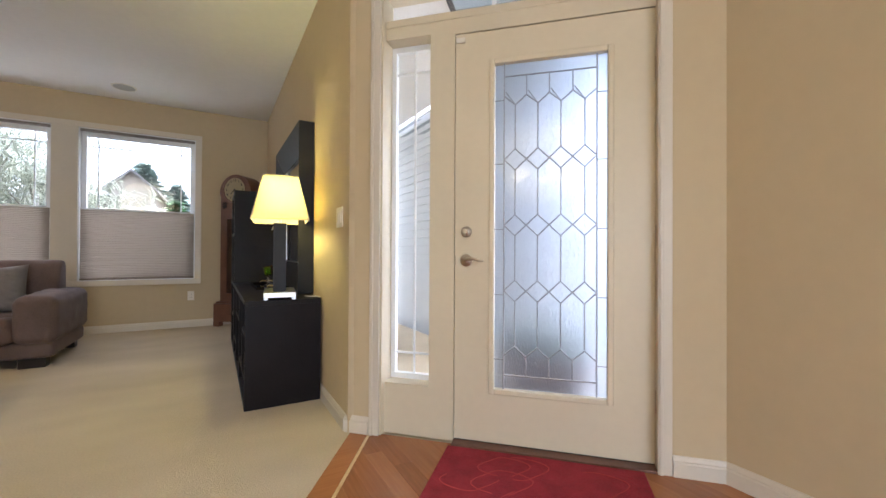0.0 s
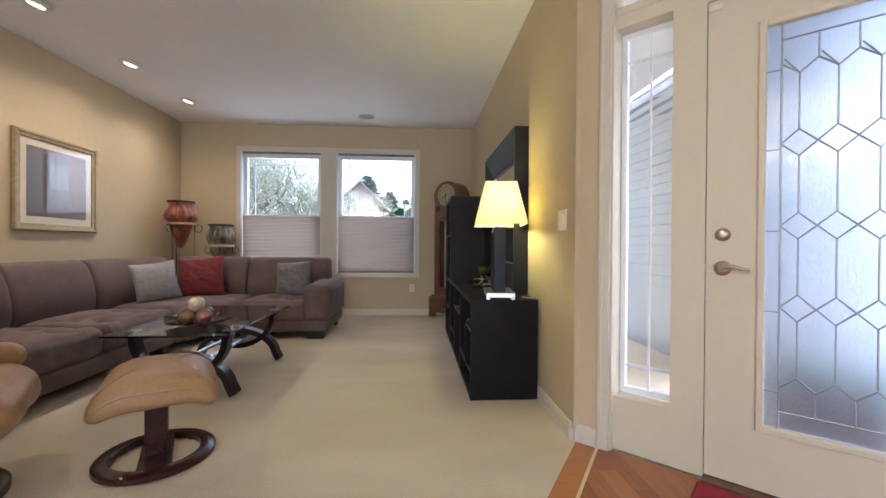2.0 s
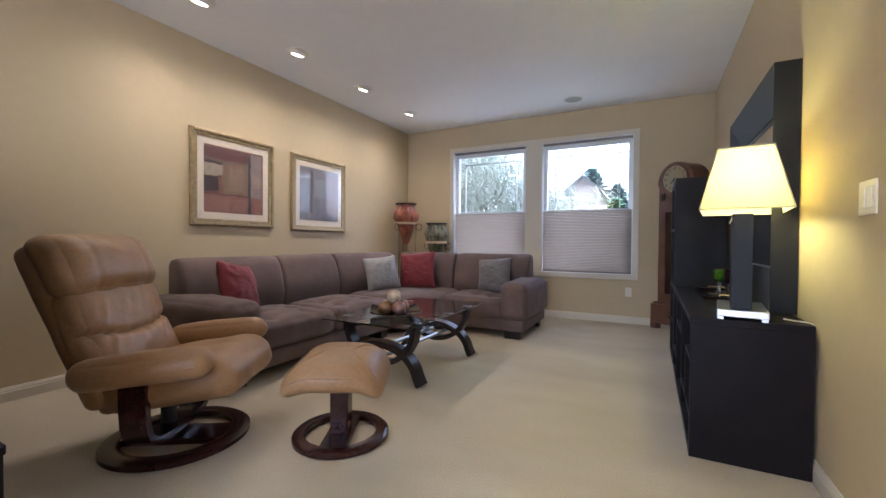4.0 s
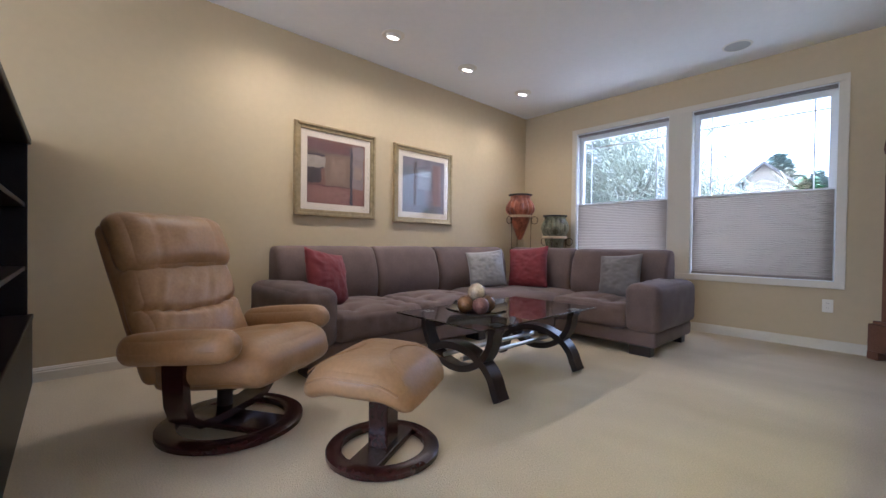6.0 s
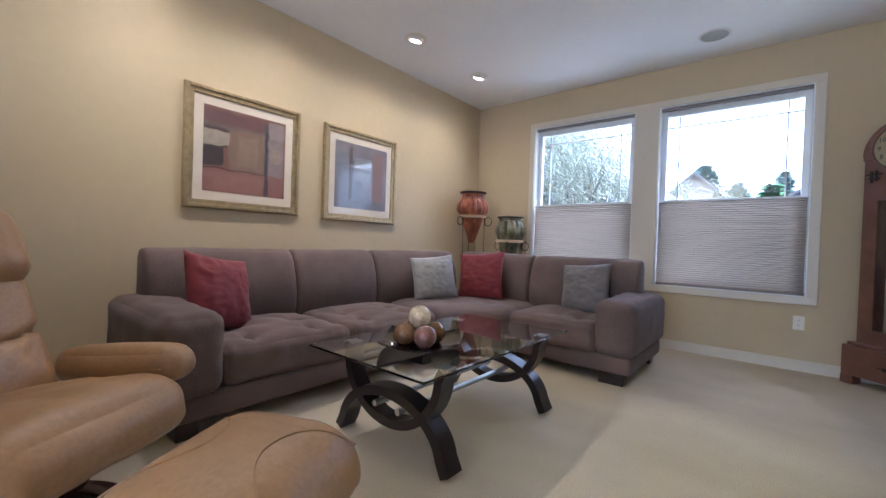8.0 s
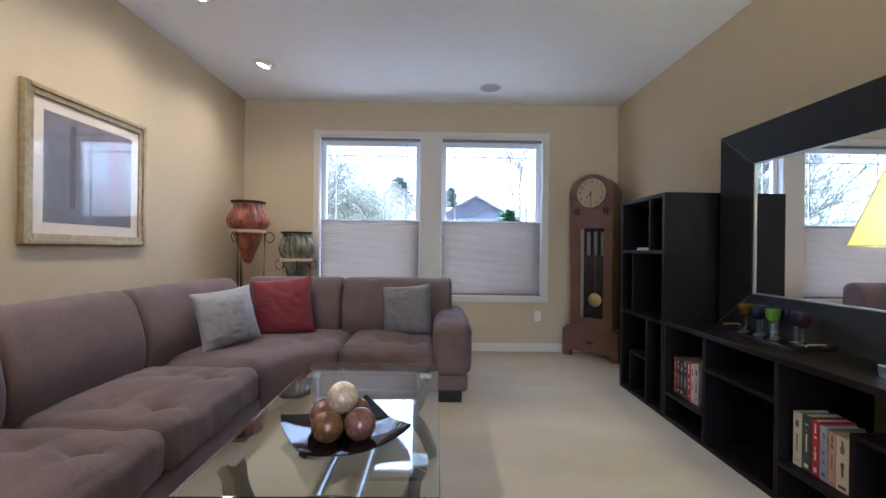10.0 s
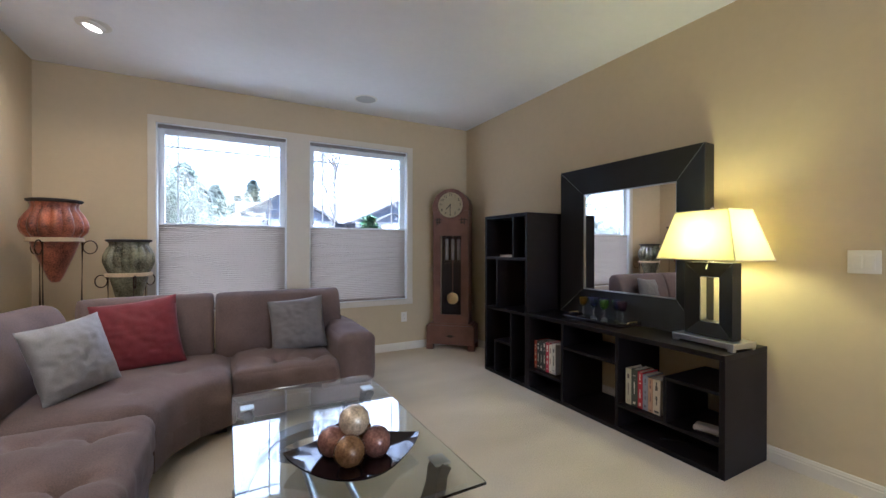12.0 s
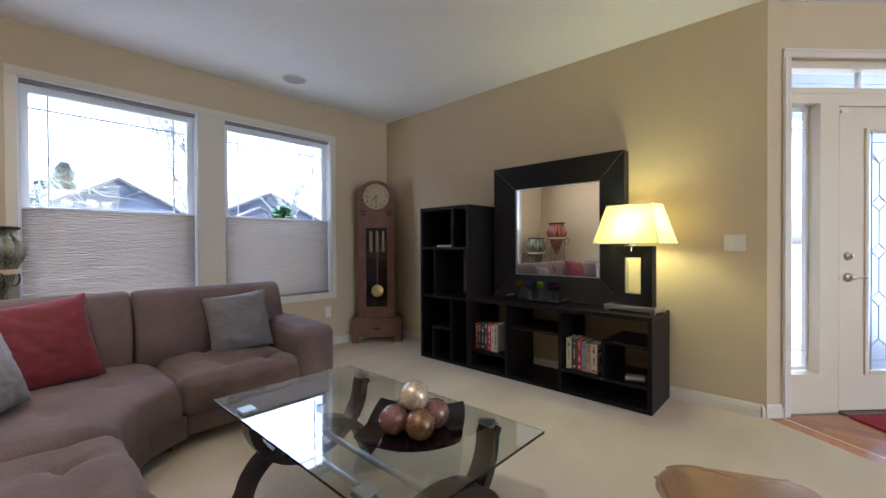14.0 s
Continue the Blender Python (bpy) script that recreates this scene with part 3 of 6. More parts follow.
for i, z in enumerate(rows_z):
    h = 0.052 if 0 < i < 4 else 0.046
    for c in range(cols):
        xa, xb = IX0 + c * cw, IX0 + (c + 1) * cw
        xm = (xa + xb) / 2
        if i < 4:
            part("lead_came", came([(xa, z), (xm, z - h), (xb, z)]), LEADGLINT, door)
        if i > 0:
            part("lead_came", came([(xa, z), (xm, z + h), (xb, z)]), LEADGLINT, door)
        elif c in (0, 1, 2, 3):
            # Slanted stubs draw the bevels' reflections; no lead runs there.
            part("lead_came", came([(xm, z - h), (xa + 0.008, z + 0.02)], 0.003), LEADGLINT, door)
        top, low = z - h, (rows_z[i + 1] + h if i < 4 else IZ0)
        if i < 4:
            part("lead_came", came([(xm, low), (xm, top)], 0.003), LEADGLINT, door)
        elif c:
            part("lead_came", came([(xa, IZ0), (xa, z)], 0.003), LEADGLINT, door)
    if i == 0:
        for c in range(1, cols):
            part("lead_came", came([(IX0 + c * cw, z), (IX0 + c * cw, IZ1)], 0.003), LEADGLINT, door)

for zz, r, nm in ((1.06, 0.028, "deadbolt"), (0.917, 0.031, "door_lever")):
    mm = pose(-0.337, 0, zz, 90)
    k = part(nm, lathe([(r, 0), (r, 0.008), (r * 0.8, 0.014), (0.012, 0.018), (0.012, 0.045), (0.0, 0.047)], 28, m=mm), NICKEL, door, "satin nickel lock", 40)
    if nm == "door_lever":
        part("lever", tube([(-0.337, -0.042, zz), (-0.32, -0.046, zz + 0.006), (-0.29, -0.046, zz + 0.008), (-0.265, -0.046, zz), (-0.242, -0.046, zz - 0.002)], [0.009, 0.009, 0.008, 0.007, 0.005], 10), NICKEL, k, "", 60)
part("latch_plate", box(DL - 0.003, DL + 0.004, -0.004, 0.01, 0.893, 0.937), NICKEL, door)
for zz in (1.79, 1.035, 0.295):
    part("hinge", tube([(DR + 0.004, -0.006, zz - 0.05), (DR + 0.004, -0.006, zz + 0.05)], 0.007, 10), NICKEL, door, "satin nickel hinge", 40)
part("door_chime_sensor", box(DL + 0.005, DL + 0.05, -0.012, 0.0, DZ - 0.045, DZ - 0.02, 0.002), WHITEPLASTIC, door)
part("sweep", box(DL, DR, 0.004, 0.04, 0.004, 0.016), RUBBER, door)


# ---- sectional sofa ----
sofa = thing("sectional_sofa", "brown microsuede corner sofa with tufted seats and block arms", "sofa")
SEAT, BACK = 0.415, 0.86


def suede(name, bm, parent=sofa):
    return part(name, bm, SUEDE, parent, "", 60)


# wall run: x is depth, y along the wall
suede("base", box(-3.02, -2.10, 2.36, 4.22, 0.075, 0.205, 0.03, segments=3))
suede("base", box(-1.72, -0.80, 4.68, 5.58, 0.075, 0.205, 0.03, segments=3))
suede("base", finish(sheet([(-3.02, 4.22), (-2.10, 4.22), (-2.04, 4.40), (-1.92, 4.56), (-1.72, 4.68), (-1.72, 5.58), (-2.60, 5.58), (-3.02, 5.25)], 0.075, 0.205)))
suede("arm", pad(0.97, 0.28, 0.39, 0.07, 0.022, 25, wrinkle=0.010, seed=1, m=pose(-2.545, 2.465, 0.385)))
suede("arm", pad(0.28, 0.97, 0.39, 0.07, 0.022, 25, wrinkle=0.010, seed=2, m=pose(-0.915, 5.135, 0.385)))


def tuft_rows(w, d):
    return [(x, y, 0.066, 0.05) for x in (-w * 0.05, w * 0.26) for y in (-d * 0.25, d * 0.25)]


def gathered(w, seed):
    """Upright gathers in the cloth of a seat's front edge."""
    def shape(p):
        near = max(0.0, min(1.0, (p.x - w / 2 + 0.07) / 0.05))
        p.x += near * (0.010 * noise.noise(Vector((p.y * 26 + seed, p.z * 3, seed))) + 0.006 * noise.noise(Vector((p.y * 60 + seed, p.z * 4, seed))))
        return p
    return shape


def seat_pad(y0, y1, seed):
    w, d = 0.74, y1 - y0 - 0.006
    return suede("seat_cushion", pad(w, d, 0.215, 0.06, 0.036, 35, tufts=tuft_rows(w, d), wrinkle=0.009, seed=seed, shape=gathered(w, seed), m=pose(-2.465, (y0 + y1) / 2, SEAT - 0.115)))


seat_pad(2.60, 3.37, 3.0)
seat_pad(3.37, 4.19, 5.0)
suede("seat_cushion", pad(0.70, 0.82, 0.215, 0.06, 0.036, 35, tufts=tuft_rows(0.7, 0.8), wrinkle=0.009, seed=8.0, m=pose(-1.395, 5.06, SEAT - 0.115)))


def corner_seat():
    """The wedge-shaped corner seat with a hollow front."""
    front = [Vector(p) for p in ((-2.095, 4.20), (-2.06, 4.35), (-1.99, 4.47), (-1.88, 4.575), (-1.75, 4.645))]
    n, rows = 30, 24

    def along(f):
        f *= len(front) - 1
        k = min(int(f), len(front) - 2)
        return front[k].lerp(front[k + 1], f - k)

    def rear(f):
        a, c, b = Vector((-2.80, 4.20)), Vector((-2.80, 5.42)), Vector((-1.75, 5.42))
        return a.lerp(c, f * 2) if f < 0.5 else c.lerp(b, f * 2 - 1)
    bm = bmesh.new()
    grid = []
    for j in range(rows + 1):
        g = j / rows
        line = []
        for i in range(n + 1):
            f = i / n
            p = along(f).lerp(rear(f), g)
            edge = min(1, (1 - abs(2 * f - 1)) * 7) ** 0.5 if f not in (0, 1) else 0
            lip = min(1, g * 7) ** 0.5 if g else 0
            z = SEAT + 0.024 * (1 - (2 * f - 1) ** 2) * (1 - (1.4 * g - 0.7) ** 2) - 0.055 * (1 - edge) - 0.055 * (1 - lip)
            for tf, tg in ((0.3, 0.3), (0.7, 0.3), (0.5, 0.62), (0.3, 0.62), (0.7, 0.62)):
                z -= 0.034 * math.exp(-(math.hypot((f - tf) * 1.1, (g - tg) * 0.9) / 0.06) ** 1.2)
            z += 0.004 * noise.noise(Vector((p.x * 9, p.y * 9, 3))) + (0.007 * noise.noise(Vector((f * 42, g * 2, 5))) if 0 < g < 0.35 else 0)
            line.append(bm.verts.new((p.x, p.y, z)))
        grid.append(line)
    for a, b in zip(grid, grid[1:]):
        for i in range(n):
            bm.faces.new((a[i], a[i + 1], b[i + 1], b[i]))
    rim = grid[0][:] + [r[-1] for r in grid[1:]] + grid[-1][-2::-1] + [r[0] for r in grid[-2:0:-1]]
    low = [bm.verts.new((v.co.x, v.co.y, 0.207)) for v in rim]
    for k in range(len(rim)):
        j = (k + 1) % len(rim)
        bm.faces.new((rim[k], rim[j], low[j], low[k]))
    bm.faces.new(low)
    return bm


suede("corner_seat_cushion", corner_seat())


def back_run(points, seed):
    """A back cushion swept along points, rounded at the top and slightly swollen."""
    pts = [Vector((*p, 0)) for p in points]
    n = 18
    total = [0.0]
    for p, q in zip(pts, pts[1:]):
        total.append(total[-1] + (q - p).length)

    def at(s):
        s = max(0, min(total[-1], s))
        k = max(i for i in range(len(pts) - 1) if total[i] <= s + 1e-9)
        f = (s - total[k]) / (total[k + 1] - total[k])
        p = pts[k].lerp(pts[k + 1], f)
        d0 = (pts[k + 1] - pts[k]).normalized()
        d1 = (pts[min(k + 2, len(pts) - 1)] - pts[min(k + 1, len(pts) - 2)]).normalized()
        dd = d0.lerp(d1, f).normalized()
        return p, Vector((-dd.y, dd.x, 0))
    # section: offset away from the seat, height
    sec = [(0.02, 0.38), (0.0, 0.46), (0.005, 0.56), (0.03, 0.68), (0.06, 0.78), (0.085, 0.83), (0.12, 0.856), (0.17, 0.862), (0.215, 0.85), (0.245, 0.81), (0.25, 0.70), (0.25, 0.40)]
    bm = bmesh.new()
    rings = []
    for i in range(n + 1):
        f = i / n
        s = total[-1] * (0.5 + 0.5 * math.sin(math.pi * (f - 0.5)))
        p, out = at(s)
        e = min(1.0, min(f, 1 - f) * 6)
        e = math.sqrt(max(0.0, 1 - (1 - e) ** 2))
        ring = []
        for o, z in sec:
            oo = 0.125 + (o - 0.125) * (0.72 + 0.28 * e) - 0.02 * e * math.sin(math.pi * max(0, min(1, (z - 0.4) / 0.45))) * (1 if o < 0.1 else 0)
            zz = z - 0.035 * (1 - e) * (1 if z > 0.6 else 0)
            q = p + out * oo + Vector((0, 0, zz))
            k = 0.006 * noise.noise(Vector((q.x * 8 + seed, q.y * 8, q.z * 5))) + 0.003 * noise.noise(Vector((q.x * 25, q.y * 25 + seed, q.z * 10)))
            ring.append(bm.verts.new(q - out * k + Vector((0, 0, k * 0.5))))
        rings.append(ring)
    for a, b in zip(rings, rings[1:]):
        for j in range(len(sec)):
            h = (j + 1) % len(sec)
            bm.faces.new((a[j], a[h], b[h], b[j]))
    bm.faces.new(rings[0])
    bm.faces.new(rings[-1][::-1])
    return suede("back_cushion", bm)


back_run([(-2.70, 2.44), (-2.70, 3.335)], 1.0)
back_run([(-2.70, 3.345), (-2.70, 4.085)], 4.0)
back_run([(-2.70, 4.095), (-2.69, 4.45), (-2.67, 4.80), (-2.62, 5.10)], 7.0)
back_run([(-2.60, 5.115), (-2.42, 5.19), (-2.15, 5.20), (-1.865, 5.20)], 11.0)
back_run([(-1.855, 5.20), (-0.905, 5.20)], 15.0)
for x, y in ((-2.20, 2.46), (-2.95, 2.46), (-2.95, 5.0), (-0.93, 4.735), (-0.93, 5.50), (-1.86, 4.80), (-2.2, 4.1)):
    part("foot", box(x - 0.085, x + 0.085, y - 0.05, y + 0.05, 0, 0.078, 0.004), ESPRESSO, sofa, "dark wooden block foot")


# ---- scatter cushions ----
def cushion(cloth, label, size, thick, seed, m):
    ob = part("throw_pillow", throw_pillow(size, thick, seed), cloth, None, "", 70)
    ob.matrix_world = m
    return tagged(ob, label, "cushion", "scatter cushions on the sofa")


cushion(REDCLOTH, "red velvety scatter cushion leaning on the sofa arm", 0.44, 0.17, 1.0, pose(-2.52, 2.74, 0.615, -18, 10, 112))
cushion(SILVERCLOTH, "silver-grey satin scatter cushion on the corner sofa", 0.41, 0.16, 5.0, pose(-2.51, 4.60, 0.625, -18, -6, 52))
cushion(REDCLOTH, "red scatter cushion in the corner of the sofa", 0.475, 0.17, 9.0, pose(-2.29, 5.05, 0.637, -17, -6, 12))
cushion(GREYCLOTH, "taupe grey scatter cushion beside the sofa arm", 0.42, 0.15, 13.0, pose(-1.28, 5.10, 0.61, -15, -5, -4))


# ---- coffee table ----
table = thing("coffee_table", "glass-topped coffee table on crossed bentwood legs with steel rods", "coffee table", pose(-1.392, 3.485, 0))
gt = part("glass_top", box(-0.368, 0.368, -0.64, 0.64, 0.434, 0.444, 0.002), TABLEGLASS, table, "clear glass with green edge")


def arc(cx, cz, rx, rz, a0, a1, n=22):
    return [(cx + rx * math.cos(radians(a0 + (a1 - a0) * k / n)), cz + rz * math.sin(radians(a0 + (a1 - a0) * k / n))) for k in range(n + 1)]


for y in (-0.43, 0.43):
    part("upper_leg", band([(-0.312, 0.422)] + arc(0, 0.388, 0.292, 0.257, 180, 360) + [(0.312, 0.422)], 0.04, y - 0.042, y + 0.042), ESPRESSO, table, "bent dark wooden hoop", 50)
    part("lower_leg", band([(-0.345, 0.012)] + arc(0, 0.04, 0.318, 0.225, 172, 8) + [(0.345, 0.012)], 0.045, y - 0.046, y + 0.046), ESPRESSO, table, "bent dark wooden arch", 50)
    for x in (-0.30, 0.30):
        part("glass_fixing", box(x - 0.03, x + 0.03, y - 0.035, y + 0.035, 0.4245, 0.433, 0.002), STEEL, table)
for x in (-0.075, 0.075):
    part("rod", tube([(x, -0.48, 0.20), (x, 0.48, 0.20)], 0.0145, 16), STEEL, table, "brushed steel rod", 40)


# ---- bowl with balls ----
def square_dish(half, rise):
    bm = bmesh.new()
    bmesh.ops.create_grid(bm, x_segments=20, y_segments=20, size=1)
    for v in bm.verts:
        x, y = v.co.x, v.co.y
        r = max(abs(x), abs(y))
        c = abs(x * y)
        k = 1 - 0.10 * c ** 3 - 0.05 * (1 - c)
        v.co = Vector((x * half * k, y * half * k, 0.006 + rise * (0.35 * r ** 3 + 0.9 * c ** 1.5)))
    bmesh.ops.solidify(bm, geom=bm.faces[:], thickness=0.006)
    return bm


dish = part("square_dish", square_dish(0.193, 0.038), BLACKGLAZE, None, "", 60)
dish.matrix_world = pose(-1.366, 3.20, 0.452, 0, 0, 36)
tagged(dish, "glossy black square dish with upturned corners on the glass table", "dish")
PEARL = [material("pearl_%s" % n, c, 0.26, 0.35, vary=0.4, scale=26, detail=9, fine=5, bump=0.2, bump_scale=60, Coat_Weight=0.6) for n, c in (("cream", (0.66, 0.55, 0.40)), ("rose", (0.25, 0.12, 0.095)), ("bronze", (0.22, 0.115, 0.048)))]
for (x, y, z), k, lab in (((-0.052, -0.045, 0.060), 2, "bronze"), ((0.056, -0.052, 0.060), 1, "rose"), ((0.052, 0.058, 0.060), 2, "bronze"), ((-0.055, 0.06, 0.060), 1, "rose"), ((0.0, 0.005, 0.138), 0, "cream")):
    b = part("decorative_ball", ball(0.0555, u=28, v=18), PEARL[k], None, "", 80)
    b.matrix_world = pose(-1.370, 3.185, 0.4505) @ pose(0, 0, 0, 0, 0, 18) @ Matrix.Translation((x, y, z))
    tagged(b, "pearly %s decorative ball piled in the black dish" % lab, "ornament", "balls in the dish")


# ---- recliner and footstool ----
def swivel_base(parent, r, ahead=0.0):
    bm = bmesh.new()
    n = 48
    prof = [(r * 0.735, 0.006), (r * 0.735, 0.030), (r * 0.76, 0.036), (r * 0.95, 0.036), (r, 0.026), (r, 0.006)]
    rings = [[bm.verts.new((ahead + a * math.cos(2 * math.pi * k / n), a * math.sin(2 * math.pi * k / n), z)) for a, z in prof] for k in range(n)]
    for k in range(n):
        p, q = rings[k], rings[(k + 1) % n]
        for j in range(len(prof)):
            h = (j + 1) % len(prof)
            bm.faces.new((p[j], p[h], q[h], q[j]))
    ring = part("base_ring", bm, CHERRY, parent, "dark cherry wooden ring base", 40)
    part("base_bar", box(ahead - r * 0.76, ahead + r * 0.76, -r * 0.27, r * 0.27, 0.004, 0.034, 0.006), CHERRY, parent)
    for k in range(4):
        a = math.pi / 4 + k * math.pi / 2
        part("glide", box(ahead + r * 0.85 * math.cos(a) - 0.02, ahead + r * 0.85 * math.cos(a) + 0.02, r * 0.85 * math.sin(a) - 0.02, r * 0.85 * math.sin(a) + 0.02, 0, 0.008), RUBBER, parent)
    return ring


recliner = thing("recliner_chair", "tan leather recliner on a dark cherry swivel base", "armchair", pose(-1.807, 1.840, 0, 0, 0, 33))
swivel_base(recliner, 0.322, 0.05)
part("column", lathe([(0.05, 0.03), (0.045, 0.06), (0.035, 0.07), (0.035, 0.25)], 20), RUBBER, recliner, "black steel swivel column", 40)
part("mechanism", box(-0.17, 0.17, -0.15, 0.15, 0.215, 0.27, 0.01), RUBBER, recliner)
for s in (-1, 1):
    curve = [(0.0, 0.07), (s * 0.12, 0.072), (s * 0.21, 0.085), (s * 0.262, 0.125), (s * 0.285, 0.19), (s * 0.292, 0.28), (s * 0.295, 0.41)]
    post = part("arm_post", band(curve, 0.035, -0.055, 0.055), CHERRY, recliner, "bent dark cherry arm support", 50)
    post.matrix_local = pose(0.02, 0, 0, 0, 0, 90)
    arm = pad(0.55, 0.15, 0.125, 0.061, 0.014, 17, wrinkle=0.004, seed=3 + s, shape=lambda p: Vector((p.x, p.y * (1 - 0.35 * (p.x / 0.26) ** 2 * (1 if p.x < 0 else 0.3)), p.z + 0.03 * p.x)))
    a = part("armrest", arm, LEATHER, recliner, "", 60)
    a.matrix_local = pose(0.085, s * 0.345, 0.455, 0, -4, -s * 3)
    for side in (-1, 1):
        welt = []
        for k in range(19):
            x = -0.23 + 0.46 * k / 18
            y = side * 0.0762 * (1 - 0.35 * (x / 0.26) ** 2 * (1 if x < 0 else 0.3))
            welt.append((x, y, -0.004 + 0.03 * x))
        part("seam", tube(welt, 0.003, 6), LEATHER, a)
seat = pad(0.60, 0.56, 0.185, 0.08, 0.035, 27, under=0.02, wrinkle=0.008, seed=21, tufts=[(-0.05, 0.0, 0.02, 0.05), (0.13, 0.0, 0.012, 0.05)], shape=lambda p: Vector((p.x, p.y * (1 + 0.06 * p.x / 0.3), p.z - 0.55 * max(0, p.x - 0.17) ** 1.5 + 0.0)))
part("seat_cushion", seat, LEATHER, recliner, "", 60).matrix_local = pose(0.12, 0, 0.345, 0, -9, 0)
under = pad(0.46, 0.50, 0.10, 0.045, 0.0, 9, wrinkle=0.003, seed=5)
part("seat_underside", under, LEATHER, recliner, "", 60).matrix_local = pose(0.05, 0, 0.29, 0, -8, 0)
BK = pose(-0.125, 0, 0.34, 0, -23, 0)       # back frame: z up the back, x out of its face


def creased(p):
    """Local x runs down the back; a soft crease across it."""
    if p.z > 0:
        p.z -= 0.030 * math.exp(-((p.x - 0.02 + 0.05 * (p.y / 0.28) ** 2) / 0.012) ** 2) + 0.006 * math.exp(-((p.x + 0.01) / 0.06) ** 2)
        p.z += 0.011 * noise.noise(Vector((p.y * 24 + p.x * 12, p.x * 7, 4.0))) * (math.exp(-((p.x - 0.05) / 0.07) ** 2) + math.exp(-((p.x + 0.10) / 0.06) ** 2))
    return p


lower = pad(0.50, 0.56, 0.15, 0.06, 0.03, 55, wrinkle=0.009, seed=12.0, shape=creased)
part("back_cushion", lower, LEATHER, recliner, "", 60).matrix_local = BK @ pose(0.0, 0, 0.225, 0, 90, 0)
head = pad(0.31, 0.59, 0.17, 0.075, 0.030, 45, wrinkle=0.006, seed=17.0, tufts=(), shape=lambda p: Vector((p.x, p.y, p.z - 0.9 * max(0, -p.x - 0.05) ** 1.5 - (0.009 * math.exp(-((abs(p.y) - 0.165) / 0.010) ** 2) if p.z > 0 else 0))))
part("headrest", head, LEATHER, recliner, "", 60).matrix_local = BK @ pose(0.034, 0, 0.570, 0, 90, 0)
shell = pad(0.78, 0.565, 0.12, 0.055, 0.0, 13, wrinkle=0.003, seed=9, shape=lambda p: Vector((p.x, p.y, p.z + 0.35 * (p.y / 0.3) ** 2 * 0.1)))
part("back_shell", shell, LEATHER, recliner, "", 60).matrix_local = BK @ pose(-0.078, 0, 0.315, 0, 90, 0)

stool = thing("footstool", "tan leather footstool with a saddle pad on a dark cherry base", "footstool", pose(-1.062, 2.268, 0, 0, 0, -62))
swivel_base(stool, 0.24)
part("post", box(-0.055, 0.055, -0.045, 0.045, 0.03, 0.325, 0.008), CHERRY, stool, "dark cherry wooden post")


def saddle(p):
    """A thick pad bent down at both ends over the post."""
    over = max(0.0, abs(p.y) - 0.085)
    high = max(0.0, min(1.0, (p.z + 0.068) / 0.135))
    fold = 0.0025 * noise.noise(Vector((p.x * 55, p.y * 9, 2.0))) * max(0.0, 1 - abs(p.y) / 0.13)
    return Vector((p.x * (1 - 0.08 * (p.y / 0.28) ** 2), p.y, p.z + high * fold - (0.7 + 0.3 * high) * 2.5 * over ** 1.85 - 0.4 * high * max(0, abs(p.x) - 0.12) ** 1.5))


pd = pad(0.44, 0.46, 0.135, 0.062, 0.012, 41, wrinkle=0.004, seed=31, shape=saddle)
pp = part("pad", pd, LEATHER, stool, "", 60)
pp.matrix_local = pose(0.078, 0.012, 0.387, 0, 2, 0)
for s in (-1, 1):
    line = []
    for k in range(21):
        f = k / 20 * 2 - 1
        x, y = 0.185 * f, s * (0.21 - 0.14 * (1 - f * f))
        z = 0.0675 + 0.010 * (1 - (2 * x / 0.43) ** 2) * (1 - (2 * y / 0.48) ** 2)
        line.append(saddle(Vector((x, y, z + 0.002))))
    part("seam", tube(line, 0.0026, 6), LEATHER, pp)
rim = []
for k in range(26):
    f = k / 25 * 2 - 1
    rim.append(saddle(Vector((0.2215, 0.19 * f, 0.026))))
part("piping", tube(rim, 0.005, 6), LEATHER, pp)
part("piping", tube([Vector((-p.x, p.y, p.z)) for p in rim], 0.005, 6), LEATHER, pp)


# ---- black shelving ----
def boards(name, parent, bits):
    for y0, y1, z0, z1 in bits:
        part(name, box(0.507, 0.948, y0, y1, z0, z1, 0.0015), SHELFBLACK, parent)


tower = thing("tall_bookcase", "tall black-brown open bookcase standing against the wall", "bookcase")
Y0, Y1, H = 4.452, 5.092, 1.528
part("side", box(0.505, 0.95, Y0, Y0 + 0.03, 0, H, 0.002), SHELFBLACK, tower)
part("side", box(0.505, 0.95, Y1 - 0.03, Y1, 0, H, 0.002), SHELFBLACK, tower)
part("top", box(0.505, 0.95, Y0 + 0.03, Y1 - 0.03, H - 0.03, H, 0.002), SHELFBLACK, tower)
part("bottom", box(0.505, 0.95, Y0 + 0.03, Y1 - 0.03, 0, 0.03, 0.002), SHELFBLACK, tower)
boards("shelf", tower, [(Y0 + 0.03, Y1 - 0.03, 1.105, 1.13), (Y0 + 0.03, Y1 - 0.03, 0.62, 0.645), (4.69, 4.915, 0.315, 0.335)])
boards("divider", tower, [(4.64, 4.66, 1.13, H - 0.03), (4.885, 4.905, 0.645, 1.105), (4.67, 4.69, 0.03, 0.62), (4.915, 4.935, 0.03, 0.335)])

